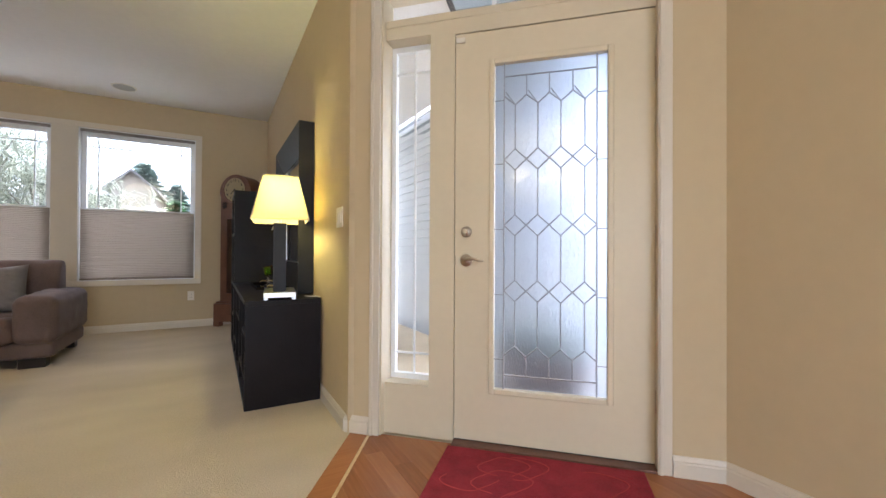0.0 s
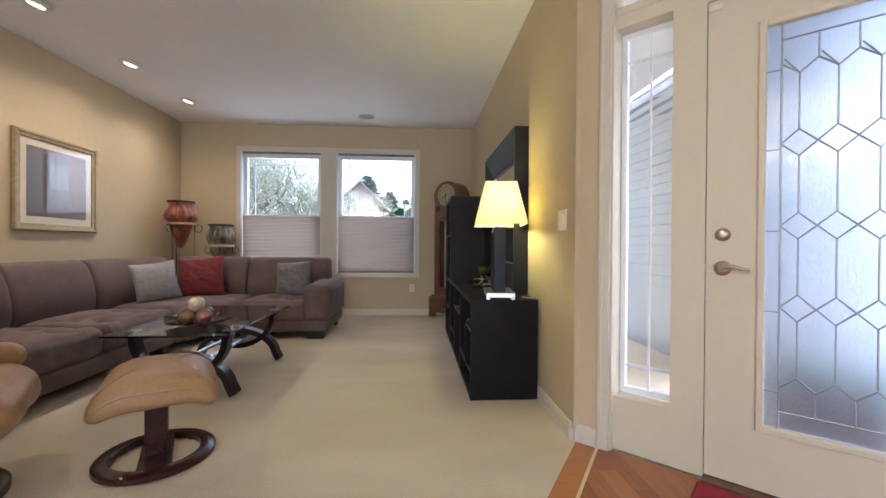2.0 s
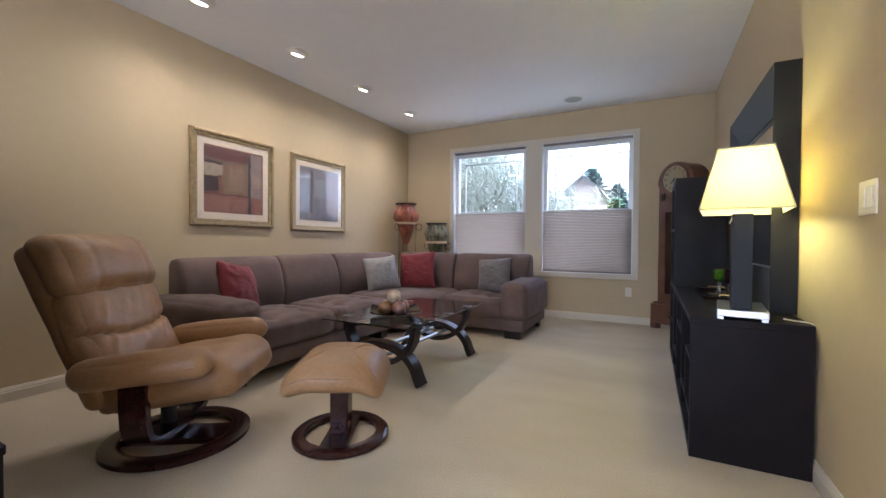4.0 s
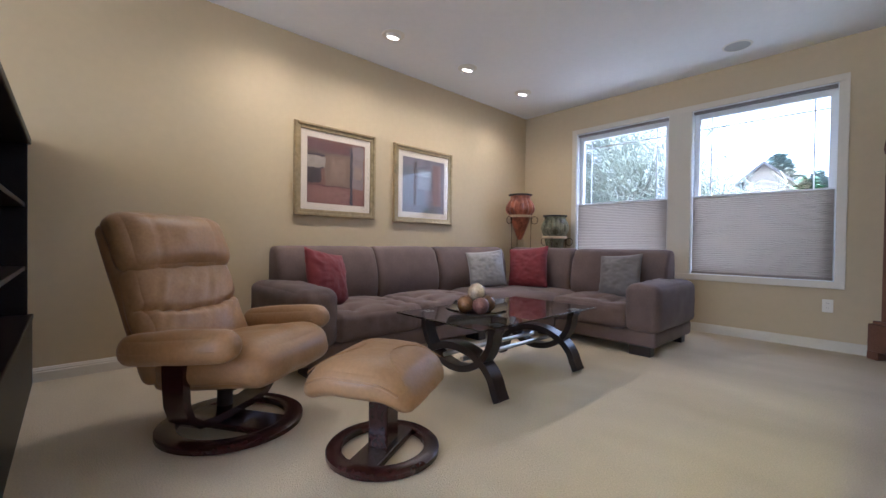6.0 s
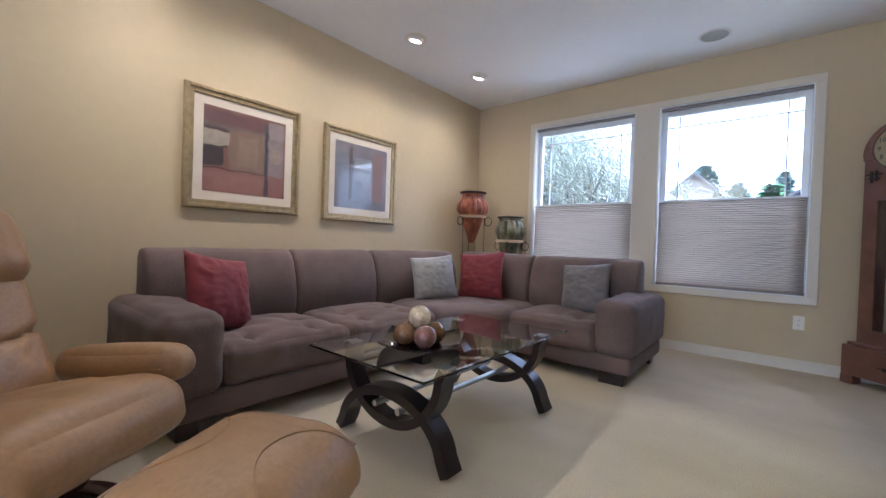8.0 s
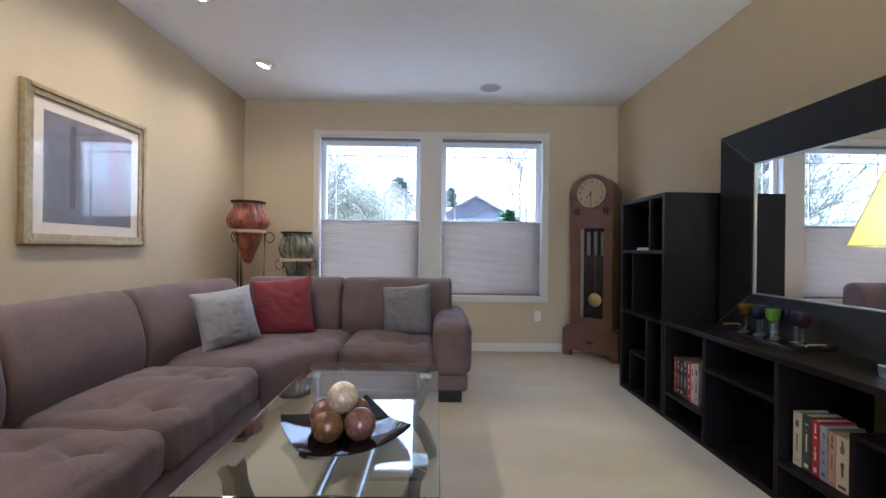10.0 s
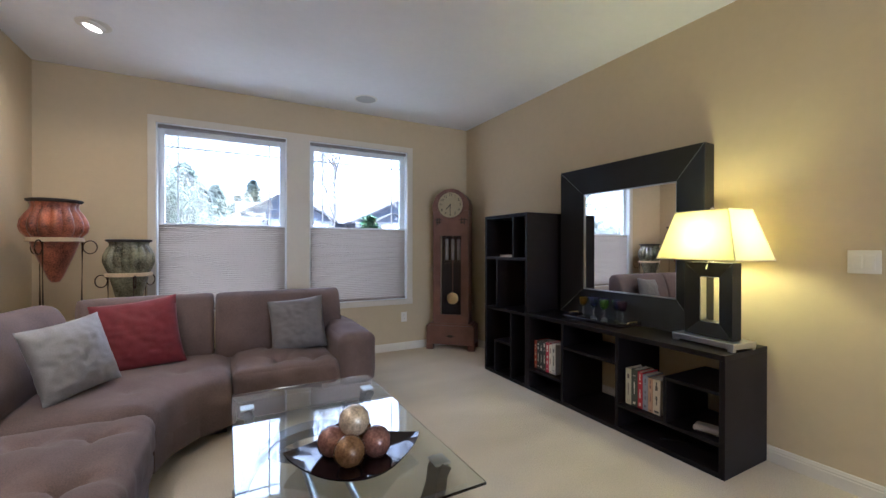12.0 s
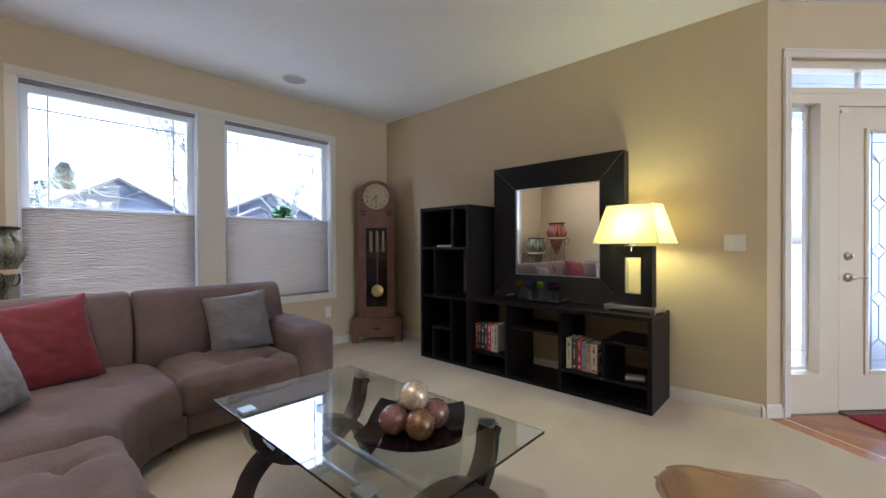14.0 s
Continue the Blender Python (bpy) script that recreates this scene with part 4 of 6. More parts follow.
low = thing("low_bookcase", "long low black-brown open cabinet with uneven compartments", "cabinet")
Y0, Y1, H = 2.886, 4.448, 0.656
part("side", box(0.505, 0.95, Y0, Y0 + 0.03, 0, H - 0.03, 0.002), SHELFBLACK, low)
part("side", box(0.505, 0.95, Y1 - 0.024, Y1, 0, H - 0.03, 0.002), SHELFBLACK, low)
part("top", box(0.503, 0.95, Y0, Y1, H - 0.03, H, 0.002), SHELFBLACK, low)
part("bottom", box(0.505, 0.95, Y0 + 0.03, Y1 - 0.024, 0, 0.03, 0.002), SHELFBLACK, low)
boards("divider", low, [(4.03, 4.055, 0.03, H - 0.03), (3.535, 3.56, 0.03, H - 0.03), (3.205, 3.225, 0.185, 0.435)])
boards("shelf", low, [(4.055, Y1 - 0.024, 0.165, 0.185), (3.56, 4.03, 0.435, 0.455), (Y0 + 0.03, 3.535, 0.165, 0.185), (Y0 + 0.03, 3.225, 0.4355, 0.455)])

# ---- books ----
PAPER = material("paper_pages", (0.66, 0.60, 0.48), 0.9, vary=0.08, scale=60)
COVERS = {}


def cover(c):
    if c not in COVERS:
        COVERS[c] = material("book_cover", c, 0.45, vary=0.1, scale=20)
    return COVERS[c]


def book(y, z, thick, high, deep, colour, tone, label, bars, x=0.56, lean=0.0):
    """An upright book with its spine towards the room (-x)."""
    b = thing("book", label, "book", pose(x, y, z, lean, 0, 0), "books in the low cabinet")
    bm = box(0, 0.003, 0, thick, 0, high, 0.001)
    box(0, deep, 0, 0.0025, 0, high, 0.0008, bm=bm)
    box(0, deep, thick - 0.0025, thick, 0, high, 0.0008, bm=bm)
    part("cover", bm, cover(colour), b)
    part("page_block", box(0.004, deep - 0.006, 0.003, thick - 0.003, 0.004, high - 0.005), PAPER, b)
    rn = random.Random(int(y * 1000))
    for f0, f1, wide in bars:
        f0, f1, wide = f0 + rn.uniform(-0.04, 0.04), f1 + rn.uniform(-0.08, 0.06), wide * rn.uniform(0.6, 1.5)
        part("spine_print", box(-0.0012, 0.0005, thick * (0.5 - wide / 2), thick * (0.5 + wide / 2), high * f0, high * f1), cover(tone), b)
    return b


BARS = ((0.09, 0.12, 0.4), (0.30, 0.42, 0.16), (0.46, 0.60, 0.16), (0.70, 0.78, 0.26), (0.81, 0.90, 0.26))
y = 4.418
for th, hi, col, tone, lab in ((0.03, 0.235, (0.35, 0.05, 0.03), (0.7, 0.6, 0.4), "red and orange hardback book"), (0.034, 0.24, (0.03, 0.03, 0.03), (0.65, 0.6, 0.5), "black hardback book with pale lettering"), (0.036, 0.24, (0.025, 0.03, 0.03), (0.6, 0.5, 0.4), "black hardback book with pale lettering"), (0.034, 0.243, (0.05, 0.04, 0.035), (0.65, 0.55, 0.45), "dark hardback book with a pale title"), (0.036, 0.245, (0.45, 0.02, 0.05), (0.8, 0.7, 0.6), "crimson hardback book"), (0.03, 0.235, (0.66, 0.6, 0.5), (0.2, 0.1, 0.1), "cream hardback book"), (0.042, 0.25, (0.52, 0.49, 0.45), (0.1, 0.1, 0.1), "pale grey hardback book at the row's end")):
    y -= th + 0.0015
    book(y, 0.186, th, hi, 0.16, col, tone, lab + " on the cabinet shelf", BARS)
y = 3.520
for th, hi, col, tone, lab in ((0.042, 0.235, (0.60, 0.56, 0.40), (0.15, 0.12, 0.1), "cream hardback book"), (0.044, 0.24, (0.06, 0.07, 0.05), (0.7, 0.65, 0.5), "dark green hardback book"), (0.034, 0.235, (0.42, 0.02, 0.04), (0.75, 0.6, 0.5), "red hardback book"), (0.036, 0.225, (0.28, 0.30, 0.36), (0.1, 0.1, 0.12), "grey-blue hardback book"), (0.03, 0.215, (0.55, 0.33, 0.2), (0.2, 0.1, 0.08), "tan hardback book"), (0.05, 0.215, (0.68, 0.58, 0.42), (0.12, 0.1, 0.09), "cream book with a dark cover picture")):
    y -= th + 0.0015
    bk = book(y, 0.186, th, hi, 0.155, col, tone, lab + " on the cabinet shelf", BARS)
    if th == 0.05:
        part("cover_print", box(0.05, 0.11, -0.0012, 0.0008, 0.06, 0.12), cover((0.05, 0.05, 0.06)), bk)
        part("cover_print", box(0.03, 0.13, -0.0012, 0.0008, 0.155, 0.175), cover((0.1, 0.06, 0.05)), bk)
fb = thing("book", "tan book lying flat on the tall bookcase shelf", "book", pose(0.53, 4.69, 1.131))
part("cover", box(0, 0.15, 0, 0.19, 0, 0.004, bm=box(0, 0.15, 0, 0.19, 0.018, 0.022)), cover((0.4, 0.27, 0.15)), fb)
part("page_block", box(0.004, 0.146, 0.004, 0.186, 0.0045, 0.0175), PAPER, fb)
gad = thing("plastic_device", "small rounded taupe plastic device on the cabinet shelf", "device", pose(0.60, 3.02, 0.186, 0, 0, 14))
part("body", pad(0.085, 0.13, 0.034, 0.012, 0.003, 9, m=pose(0, 0, 0.017)), material("taupe_plastic", (0.36, 0.32, 0.28), 0.4, vary=0.03), gad, "", 50)
part("slot", box(-0.0455, -0.038, -0.05, 0.05, 0.006, 0.011), RUBBER, gad)
cab = part("cable", tube([(0.60, 3.30, 0.033), (0.64, 3.24, 0.036), (0.68, 3.20, 0.034), (0.70, 3.10, 0.034), (0.76, 3.05, 0.033)], 0.003, 6), RUBBER, None, "", 60)
tagged(cab, "thin dark cable lying in the low cabinet", "cable")


# ---- framed mirror ----
def mitred(parent, y0, y1, z0, z1, wide, x_back, x_out, x_in, mat, names=("frame_side", "frame_rail")):
    """Four mitred frame members; the room lies towards -x; x_out and x_in are the face at the outer and inner edge."""
    outer = [(y0, z0), (y1, z0), (y1, z1), (y0, z1)]
    inner = [(y0 + wide, z0 + wide), (y1 - wide, z0 + wide), (y1 - wide, z1 - wide), (y0 + wide, z1 - wide)]
    for k in range(4):
        j = (k + 1) % 4
        bm = bmesh.new()
        a = [bm.verts.new((x, *p)) for p, x in ((outer[k], x_out), (outer[j], x_out), (inner[j], x_in), (inner[k], x_in))]
        b = [bm.verts.new((x_back, *p)) for p in (outer[k], outer[j], inner[j], inner[k])]
        bm.faces.new(a)
        bm.faces.new(b[::-1])
        for i in range(4):
            h = (i + 1) % 4
            bm.faces.new((a[i], a[h], b[h], b[i]))
        bmesh.ops.bevel(bm, geom=bm.edges[:], offset=0.0012, segments=1, affect="EDGES")
        part(names[k % 2 == 0], bm, mat, parent)


mir = thing("wall_mirror", "large mirror in a wide black leatherette frame standing on the cabinet", "mirror")
MY0, MY1, MZ0, MZ1 = 3.181, 4.410, 0.658, 1.884
mitred(mir, MY0, MY1, MZ0, MZ1, 0.21, 0.962, 0.855, 0.905, HIDE)
part("mirror_glass", box(0.922, 0.926, MY0 + 0.212, MY1 - 0.212, MZ0 + 0.212, MZ1 - 0.212), MIRROR, mir, "silvered mirror glass")
for q in ((MY0 + 0.209, MY0 + 0.218, MZ0 + 0.218, MZ1 - 0.218), (MY1 - 0.218, MY1 - 0.209, MZ0 + 0.218, MZ1 - 0.218), (MY0 + 0.209, MY1 - 0.209, MZ0 + 0.209, MZ0 + 0.218), (MY0 + 0.209, MY1 - 0.209, MZ1 - 0.218, MZ1 - 0.209)):
    part("bevel_strip", box(0.913, 0.9215, *q), STEEL, mir, "bright bevelled edge")
for a, b in (((MY0, MZ0), (1, 1)), ((MY1, MZ0), (-1, 1)), ((MY1, MZ1), (-1, -1)), ((MY0, MZ1), (1, -1))):
    part("stitching", tube([(0.8545, a[0] + b[0] * 0.006, a[1] + b[1] * 0.006), (0.9045, a[0] + b[0] * 0.205, a[1] + b[1] * 0.205)], 0.0013, 5), STITCH, mir, "pale corner stitching")


# ---- table lamp ----
tl = thing("table_lamp", "lit table lamp with cream pyramid shade and black leather base", "table lamp", pose(0.722, 3.066, 0.657, 0, 0, -7))
part("base_plate", box(-0.095, 0.095, -0.185, 0.185, 0.012, 0.045, 0.004), STEEL, tl, "brushed nickel plinth")
for x in (-0.08, 0.08):
    for yy in (-0.165, 0.165):
        part("base_foot", box(x - 0.012, x + 0.012, yy - 0.016, yy + 0.016, 0, 0.013), STEEL, tl)
mitred(tl, -0.142, 0.142, 0.046, 0.478, 0.083, 0.035, -0.042, -0.026, HIDE, ("frame_side", "frame_rail"))
part("inner_trim", box(-0.020, 0.03, -0.0595, -0.054, 0.134, 0.39, bm=box(-0.020, 0.03, 0.054, 0.0595, 0.134, 0.39, bm=box(-0.020, 0.03, -0.054, 0.054, 0.129, 0.134, bm=box(-0.020, 0.03, -0.054, 0.054, 0.39, 0.395)))), STEEL, tl, "nickel inner edging")
part("neck", tube([(0, 0, 0.478), (0, 0, 0.60)], 0.009, 12), STEEL, tl, "", 40)
part("pull_arm", tube([(0, 0, 0.50), (-0.03, 0.0, 0.487), (-0.05, 0.0, 0.44)], 0.004, 6), STEEL, tl)


def shade(bx, by, tx, ty, z0, z1):
    bm = bmesh.new()
    lo = [bm.verts.new((x, y, z0)) for x, y in ((-bx, -by), (bx, -by), (bx, by), (-bx, by))]
    hi = [bm.verts.new((x, y, z1)) for x, y in ((-tx, -ty), (tx, -ty), (tx, ty), (-tx, ty))]
    for k in range(4):
        j = (k + 1) % 4
        bm.faces.new((lo[k], lo[j], hi[j], hi[k]))
    bmesh.ops.solidify(bm, geom=bm.faces[:], thickness=0.002)
    return bm


sh = part("shade", shade(0.165, 0.236, 0.102, 0.158, 0.497, 0.776), SHADECLOTH, tl, "cream cloth shade glowing warm")
PIPE = material("shade_piping", (0.62, 0.55, 0.40), 0.8)
for z, bx, by in ((0.497, 0.165, 0.236), (0.776, 0.102, 0.158)):
    part("shade_rim", tube([(-bx, -by, z), (bx, -by, z), (bx, by, z), (-bx, by, z)], 0.004, 6, closed=True), PIPE, sh)
for sx in (-1, 1):
    for sy in (-1, 1):
        part("shade_edge", tube([(sx * 0.165, sy * 0.236, 0.497), (sx * 0.102, sy * 0.158, 0.776)], 0.003, 6), PIPE, sh)
part("finial", lathe([(0.003, 0.771), (0.01, 0.776), (0.012, 0.786), (0.006, 0.797), (0.0, 0.801)], 14), STEEL, tl, "", 40)
part("bulb", ball(0.03, (0, 0, 0.625), (1, 1, 1.25)), BULB, tl, "lit bulb", 60)
lamp("table_lamp_light", "POINT", LAMP_W, (1.0, 0.89, 0.28), pose(0.722, 3.066, 0.657 + 0.625), 0.075)

cord = part("lamp_cord", tube([(0.87, 3.0, 0.662), (0.90, 2.96, 0.662), (0.935, 2.95, 0.662), (0.958, 2.95, 0.658), (0.958, 2.95, 0.5)], 0.003, 6), WHITEPLASTIC, None, "", 60)
tagged(cord, "white lamp cord running over the cabinet to the wall", "cord")


# ---- tray and goblets ----
tray = thing("serving_tray", "black tray with metal handles on the low cabinet", "tray", pose(0.755, 3.885, 0.657))
part("tray_base", box(-0.125, 0.125, -0.265, 0.265, 0, 0.008, 0.002), BLACKGLAZE, tray)
for q in ((-0.13, -0.12, -0.27, 0.27), (0.12, 0.13, -0.27, 0.27), (-0.12, 0.12, -0.27, -0.26), (-0.12, 0.12, 0.26, 0.27)):
    part("tray_rim", box(*q, 0, 0.024, 0.002), BLACKGLAZE, tray)
for s in (-1, 1):
    part("handle", tube([(-0.05, s * 0.268, 0.024), (-0.045, s * 0.274, 0.034), (0.045, s * 0.274, 0.034), (0.05, s * 0.268, 0.024)], 0.004, 8), BRASS, tray, "brass handle", 50)
GOB = {n: material("goblet_" + n, c, 0.03, vary=0.05, Transmission_Weight=0.97) for n, c in (("amber", (0.80, 0.52, 0.06)), ("violet", (0.26, 0.16, 0.40)), ("blue", (0.20, 0.26, 0.60)), ("green", (0.48, 0.82, 0.10)), ("plum", (0.24, 0.10, 0.17)), ("clear", (0.97, 0.97, 0.95)))}
for k, (x, yy, c) in enumerate(((0.765, 4.065, "amber"), (0.80, 3.995, "violet"), (0.745, 3.945, "blue"), (0.80, 3.89, "violet"), (0.73, 3.835, "green"), (0.80, 3.775, "blue"), (0.77, 3.705, "plum"))):
    g = thing("goblet", "cut-glass goblet with a %s bowl and clear stem on the tray" % c, "glass", pose(x, yy, 0.6655), "coloured goblets on the tray")
    part("stem", lathe([(0.027, 0.0), (0.026, 0.003), (0.008, 0.008), (0.006, 0.03), (0.010, 0.045), (0.006, 0.06), (0.009, 0.078), (0.006, 0.085)], 14), GOB["clear"], g, "clear faceted stem", 40)
    part("bowl", lathe([(0.006, 0.085), (0.020, 0.092), (0.030, 0.110), (0.033, 0.135), (0.035, 0.160), (0.0335, 0.160), (0.0315, 0.135), (0.028, 0.112), (0.018, 0.096), (0.0, 0.092)], 18, lobes=9, depth=0.05, span=(0.09, 0.155)), GOB[c], g, c + " cut-glass bowl", 50)


# ---- longcase clock ----
CK = pose(0.55, 5.885, 0, 0, 0, -42)        # front faces the room (local -y)
clock = thing("longcase_clock", "walnut longcase clock with a round-topped hood and glazed trunk", "clock", CK)
W2, D2 = 0.215, 0.25


def arched(w, z0, zc, n=20):
    return [(-w, z0), (w, z0)] + [(w * math.cos(math.pi * k / n), zc + w * math.sin(math.pi * k / n)) for k in range(n + 1)]


part("plinth", box(-0.29, 0.29, 0, 0.30, 0.065, 0.29, 0.008), CLOCKWOOD, clock)
part("plinth_top", box(-0.265, 0.265, 0.012, 0.29, 0.29, 0.315, 0.008), CLOCKWOOD, clock)
for x in (-0.25, 0.25):
    for yy in (0.04, 0.26):
        part("foot", box(x - 0.042, x + 0.042, yy - 0.04, yy + 0.04, 0, 0.067, 0.006), CLOCKWOOD, clock)
fr = bmesh.new()
for q in ((-W2, -0.125, 0.315, 1.69), (0.125, W2, 0.315, 1.69), (-0.125, 0.125, 0.315, 0.42), (-0.125, 0.125, 1.36, 1.69)):
    box(q[0], q[1], 0.03, 0.055, q[2], q[3], bm=fr)
part("trunk_front", fr, CLOCKWOOD, clock)
part("trunk_side", box(-W2, -W2 + 0.02, 0.055, 0.03 + D2, 0.315, 1.69), CLOCKWOOD, clock)
part("trunk_side", box(W2 - 0.02, W2, 0.055, 0.03 + D2, 0.315, 1.69), CLOCKWOOD, clock)
part("trunk_back", box(-W2 + 0.02, W2 - 0.02, 0.01 + D2, 0.03 + D2, 0.315, 1.69), DARKIN, clock)
hood = prism(arched(W2 + 0.008, 1.655, 1.695), 0.02, 0.03 + D2, bevel=0.012)
part("hood", hood, CLOCKWOOD, clock, "", 30)
gl = part("trunk_glass", box(-0.125, 0.125, 0.040, 0.044, 0.42, 1.36), PICTUREGLASS, clock)
gl.visible_shadow = False
dial = part("dial", lathe([(0.148, 0), (0.150, 0.004), (0.150, 0.010), (0.0, 0.010)], 48, m=pose(0, 0.020, 1.725, 90)), DIAL, clock, "cream dial with black numerals", 40)
part("dial_ring", tube([(0.158 * math.cos(2 * math.pi * k / 40), 0.010, 1.725 + 0.158 * math.sin(2 * math.pi * k / 40)) for k in range(40)], 0.009, 8, closed=True), CLOCKWOOD, clock, "", 60)
for hh in range(1, 13):
    a = radians(90 - hh * 30)
    cu = bpy.data.curves.new("numeral", "FONT")
    cu.body, cu.size, cu.align_x, cu.align_y, cu.extrude = str(hh), 0.046, "CENTER", "CENTER", 0.0008
    o = new("numeral_text", cu)
    me = bpy.data.meshes.new_from_object(o)
    bpy.data.objects.remove(o)
    me.materials.clear()
    me.materials.append(INK)
    num = part("numeral", me, INK, dial)
    num.matrix_local = pose(0.118 * math.cos(a), 0.0085, 1.725 + 0.118 * math.sin(a), 90)
part("hour_hand", prism([(-0.006, -0.012), (0.006, -0.012), (0.003, 0.075), (-0.003, 0.075)], 0.004, 0.006, m=pose(0, 0, 1.725) @ Matrix.Rotation(radians(225), 4, "Y")), INK, dial)
part("minute_hand", prism([(-0.005, -0.015), (0.005, -0.015), (0.002, 0.115), (-0.002, 0.115)], 0.001, 0.003, m=pose(0, 0, 1.725) @ Matrix.Rotation(radians(180), 4, "Y")), INK, dial)
for s in (-1, 1):
    part("carved_fret", box(s * 0.15 - 0.045, s * 0.15 + 0.045, 0.012, 0.03, 1.545, 1.553, bm=box(s * 0.15 - 0.03, s * 0.15 + 0.03, 0.012, 0.03, 1.515, 1.523, bm=box(s * 0.135 - 0.004, s * 0.135 + 0.004, 0.013, 0.031, 1.50, 1.575, bm=box(s * 0.165 - 0.004, s * 0.165 + 0.004, 0.013, 0.031, 1.49, 1.57)))), DARKIN, clock)
for x in (-0.075, 0.0, 0.075):
    part("weight", lathe([(0.0, 1.07), (0.019, 1.075), (0.019, 1.32), (0.0, 1.325)], 16, m=pose(x, 0.15, 0)), PEWTER, clock, "dull metal cylinder weight", 40)
part("pendulum_rod", box(-0.006, 0.006, 0.148, 0.153, 0.66, 1.36), CLOCKWOOD, clock)
part("pendulum_bob", lathe([(0.0, -0.012), (0.05, -0.008), (0.072, 0.0), (0.05, 0.008), (0.0, 0.012)], 28, m=pose(0, 0.14, 0.60, 90)), BRASS, clock, "round brass pendulum bob", 60)
part("plinth_carving", box(-0.06, 0.06, -0.005, 0.001, 0.165, 0.171, bm=box(-0.03, 0.03, -0.006, 0.001, 0.155, 0.181)), DARKIN, clock)


# ---- vases on iron stands ----
def stand(parent, r, z, legs=3, turn=0):
    part("stand_ring", tube([(r * math.cos(2 * math.pi * k / 32), r * math.sin(2 * math.pi * k / 32), z) for k in range(32)], 0.007, 8, closed=True), IRON, parent, "", 60)
    part("rattan_wrap", lathe([(r + 0.002, z - 0.016), (r + 0.012, z - 0.012), (r + 0.012, z + 0.012), (r + 0.002, z + 0.016), (r - 0.003, z + 0.012), (r - 0.003, z - 0.012)], 32), RATTAN, parent, "pale rattan band", 40)
    for k in range(legs):
        a = radians(turn + k * 360 / legs)
        c, s = math.cos(a), math.sin(a)
        part("stand_leg", tube([(r * c, r * s, z), (r * 0.97 * c, r * 0.97 * s, z * 0.6), (r * 1.02 * c, r * 1.02 * s, 0.12), (r * 1.2 * c, r * 1.2 * s, 0.006)], 0.0065, 8), IRON, parent, "", 60)
        hoop = [((r + 0.045 + 0.042 * math.cos(b)) * c, (r + 0.045 + 0.042 * math.cos(b)) * s, z - 0.055 + 0.05 * math.sin(b)) for b in (2 * math.pi * i / 20 for i in range(20))]
        part("stand_hoop", tube(hoop, 0.0045, 6, closed=True), IRON, parent, "", 60)


red = thing("tall_vase", "red-brown ribbed glazed amphora vase on a tall iron stand", "vase", pose(-2.89, 5.71, 0))
zb = 0.957
part("body", lathe([(0.0, zb), (0.025, zb + 0.004), (0.04, zb + 0.03), (0.048, zb + 0.05), (0.056, zb + 0.07), (0.09, zb + 0.16), (0.122, zb + 0.25), (0.140, zb + 0.31), (0.155, zb + 0.335), (0.185, zb + 0.37), (0.195, zb + 0.41), (0.188, zb + 0.455), (0.165, zb + 0.50), (0.14, zb + 0.535), (0.132, zb + 0.56), (0.142, zb + 0.59)], 180, lobes=15, depth=0.15, span=(zb + 0.33, zb + 0.565)), REDCLAY, red, "", 60)
part("rim", lathe([(0.140, zb + 0.585), (0.156, zb + 0.592), (0.158, zb + 0.606), (0.145, zb + 0.61), (0.125, zb + 0.60), (0.12, zb + 0.55), (0.0, zb + 0.5)], 40), DARKIN, red, "dark bronzed rim", 50)
stand(red, 0.150, 1.272, turn=20)
grn = thing("round_vase", "green-brown ribbed glazed vase on a low iron stand", "vase", pose(-2.49, 5.925, 0))
zb = 0.788
part("body", lathe([(0.0, zb), (0.085, zb), (0.10, zb + 0.06), (0.125, zb + 0.16), (0.138, zb + 0.215), (0.160, zb + 0.26), (0.178, zb + 0.31), (0.176, zb + 0.36), (0.155, zb + 0.41), (0.136, zb + 0.44), (0.132, zb + 0.455), (0.142, zb + 0.475)], 192, lobes=16, depth=0.15, span=(zb + 0.225, zb + 0.455)), GREENCLAY, grn, "", 60)
part("rim", lathe([(0.140, zb + 0.472), (0.155, zb + 0.478), (0.157, zb + 0.49), (0.145, zb + 0.494), (0.125, zb + 0.485), (0.12, zb + 0.44), (0.0, zb + 0.4)], 40), DARKIN, grn, "dark bronzed rim", 50)
stand(grn, 0.148, 0.993, turn=50)


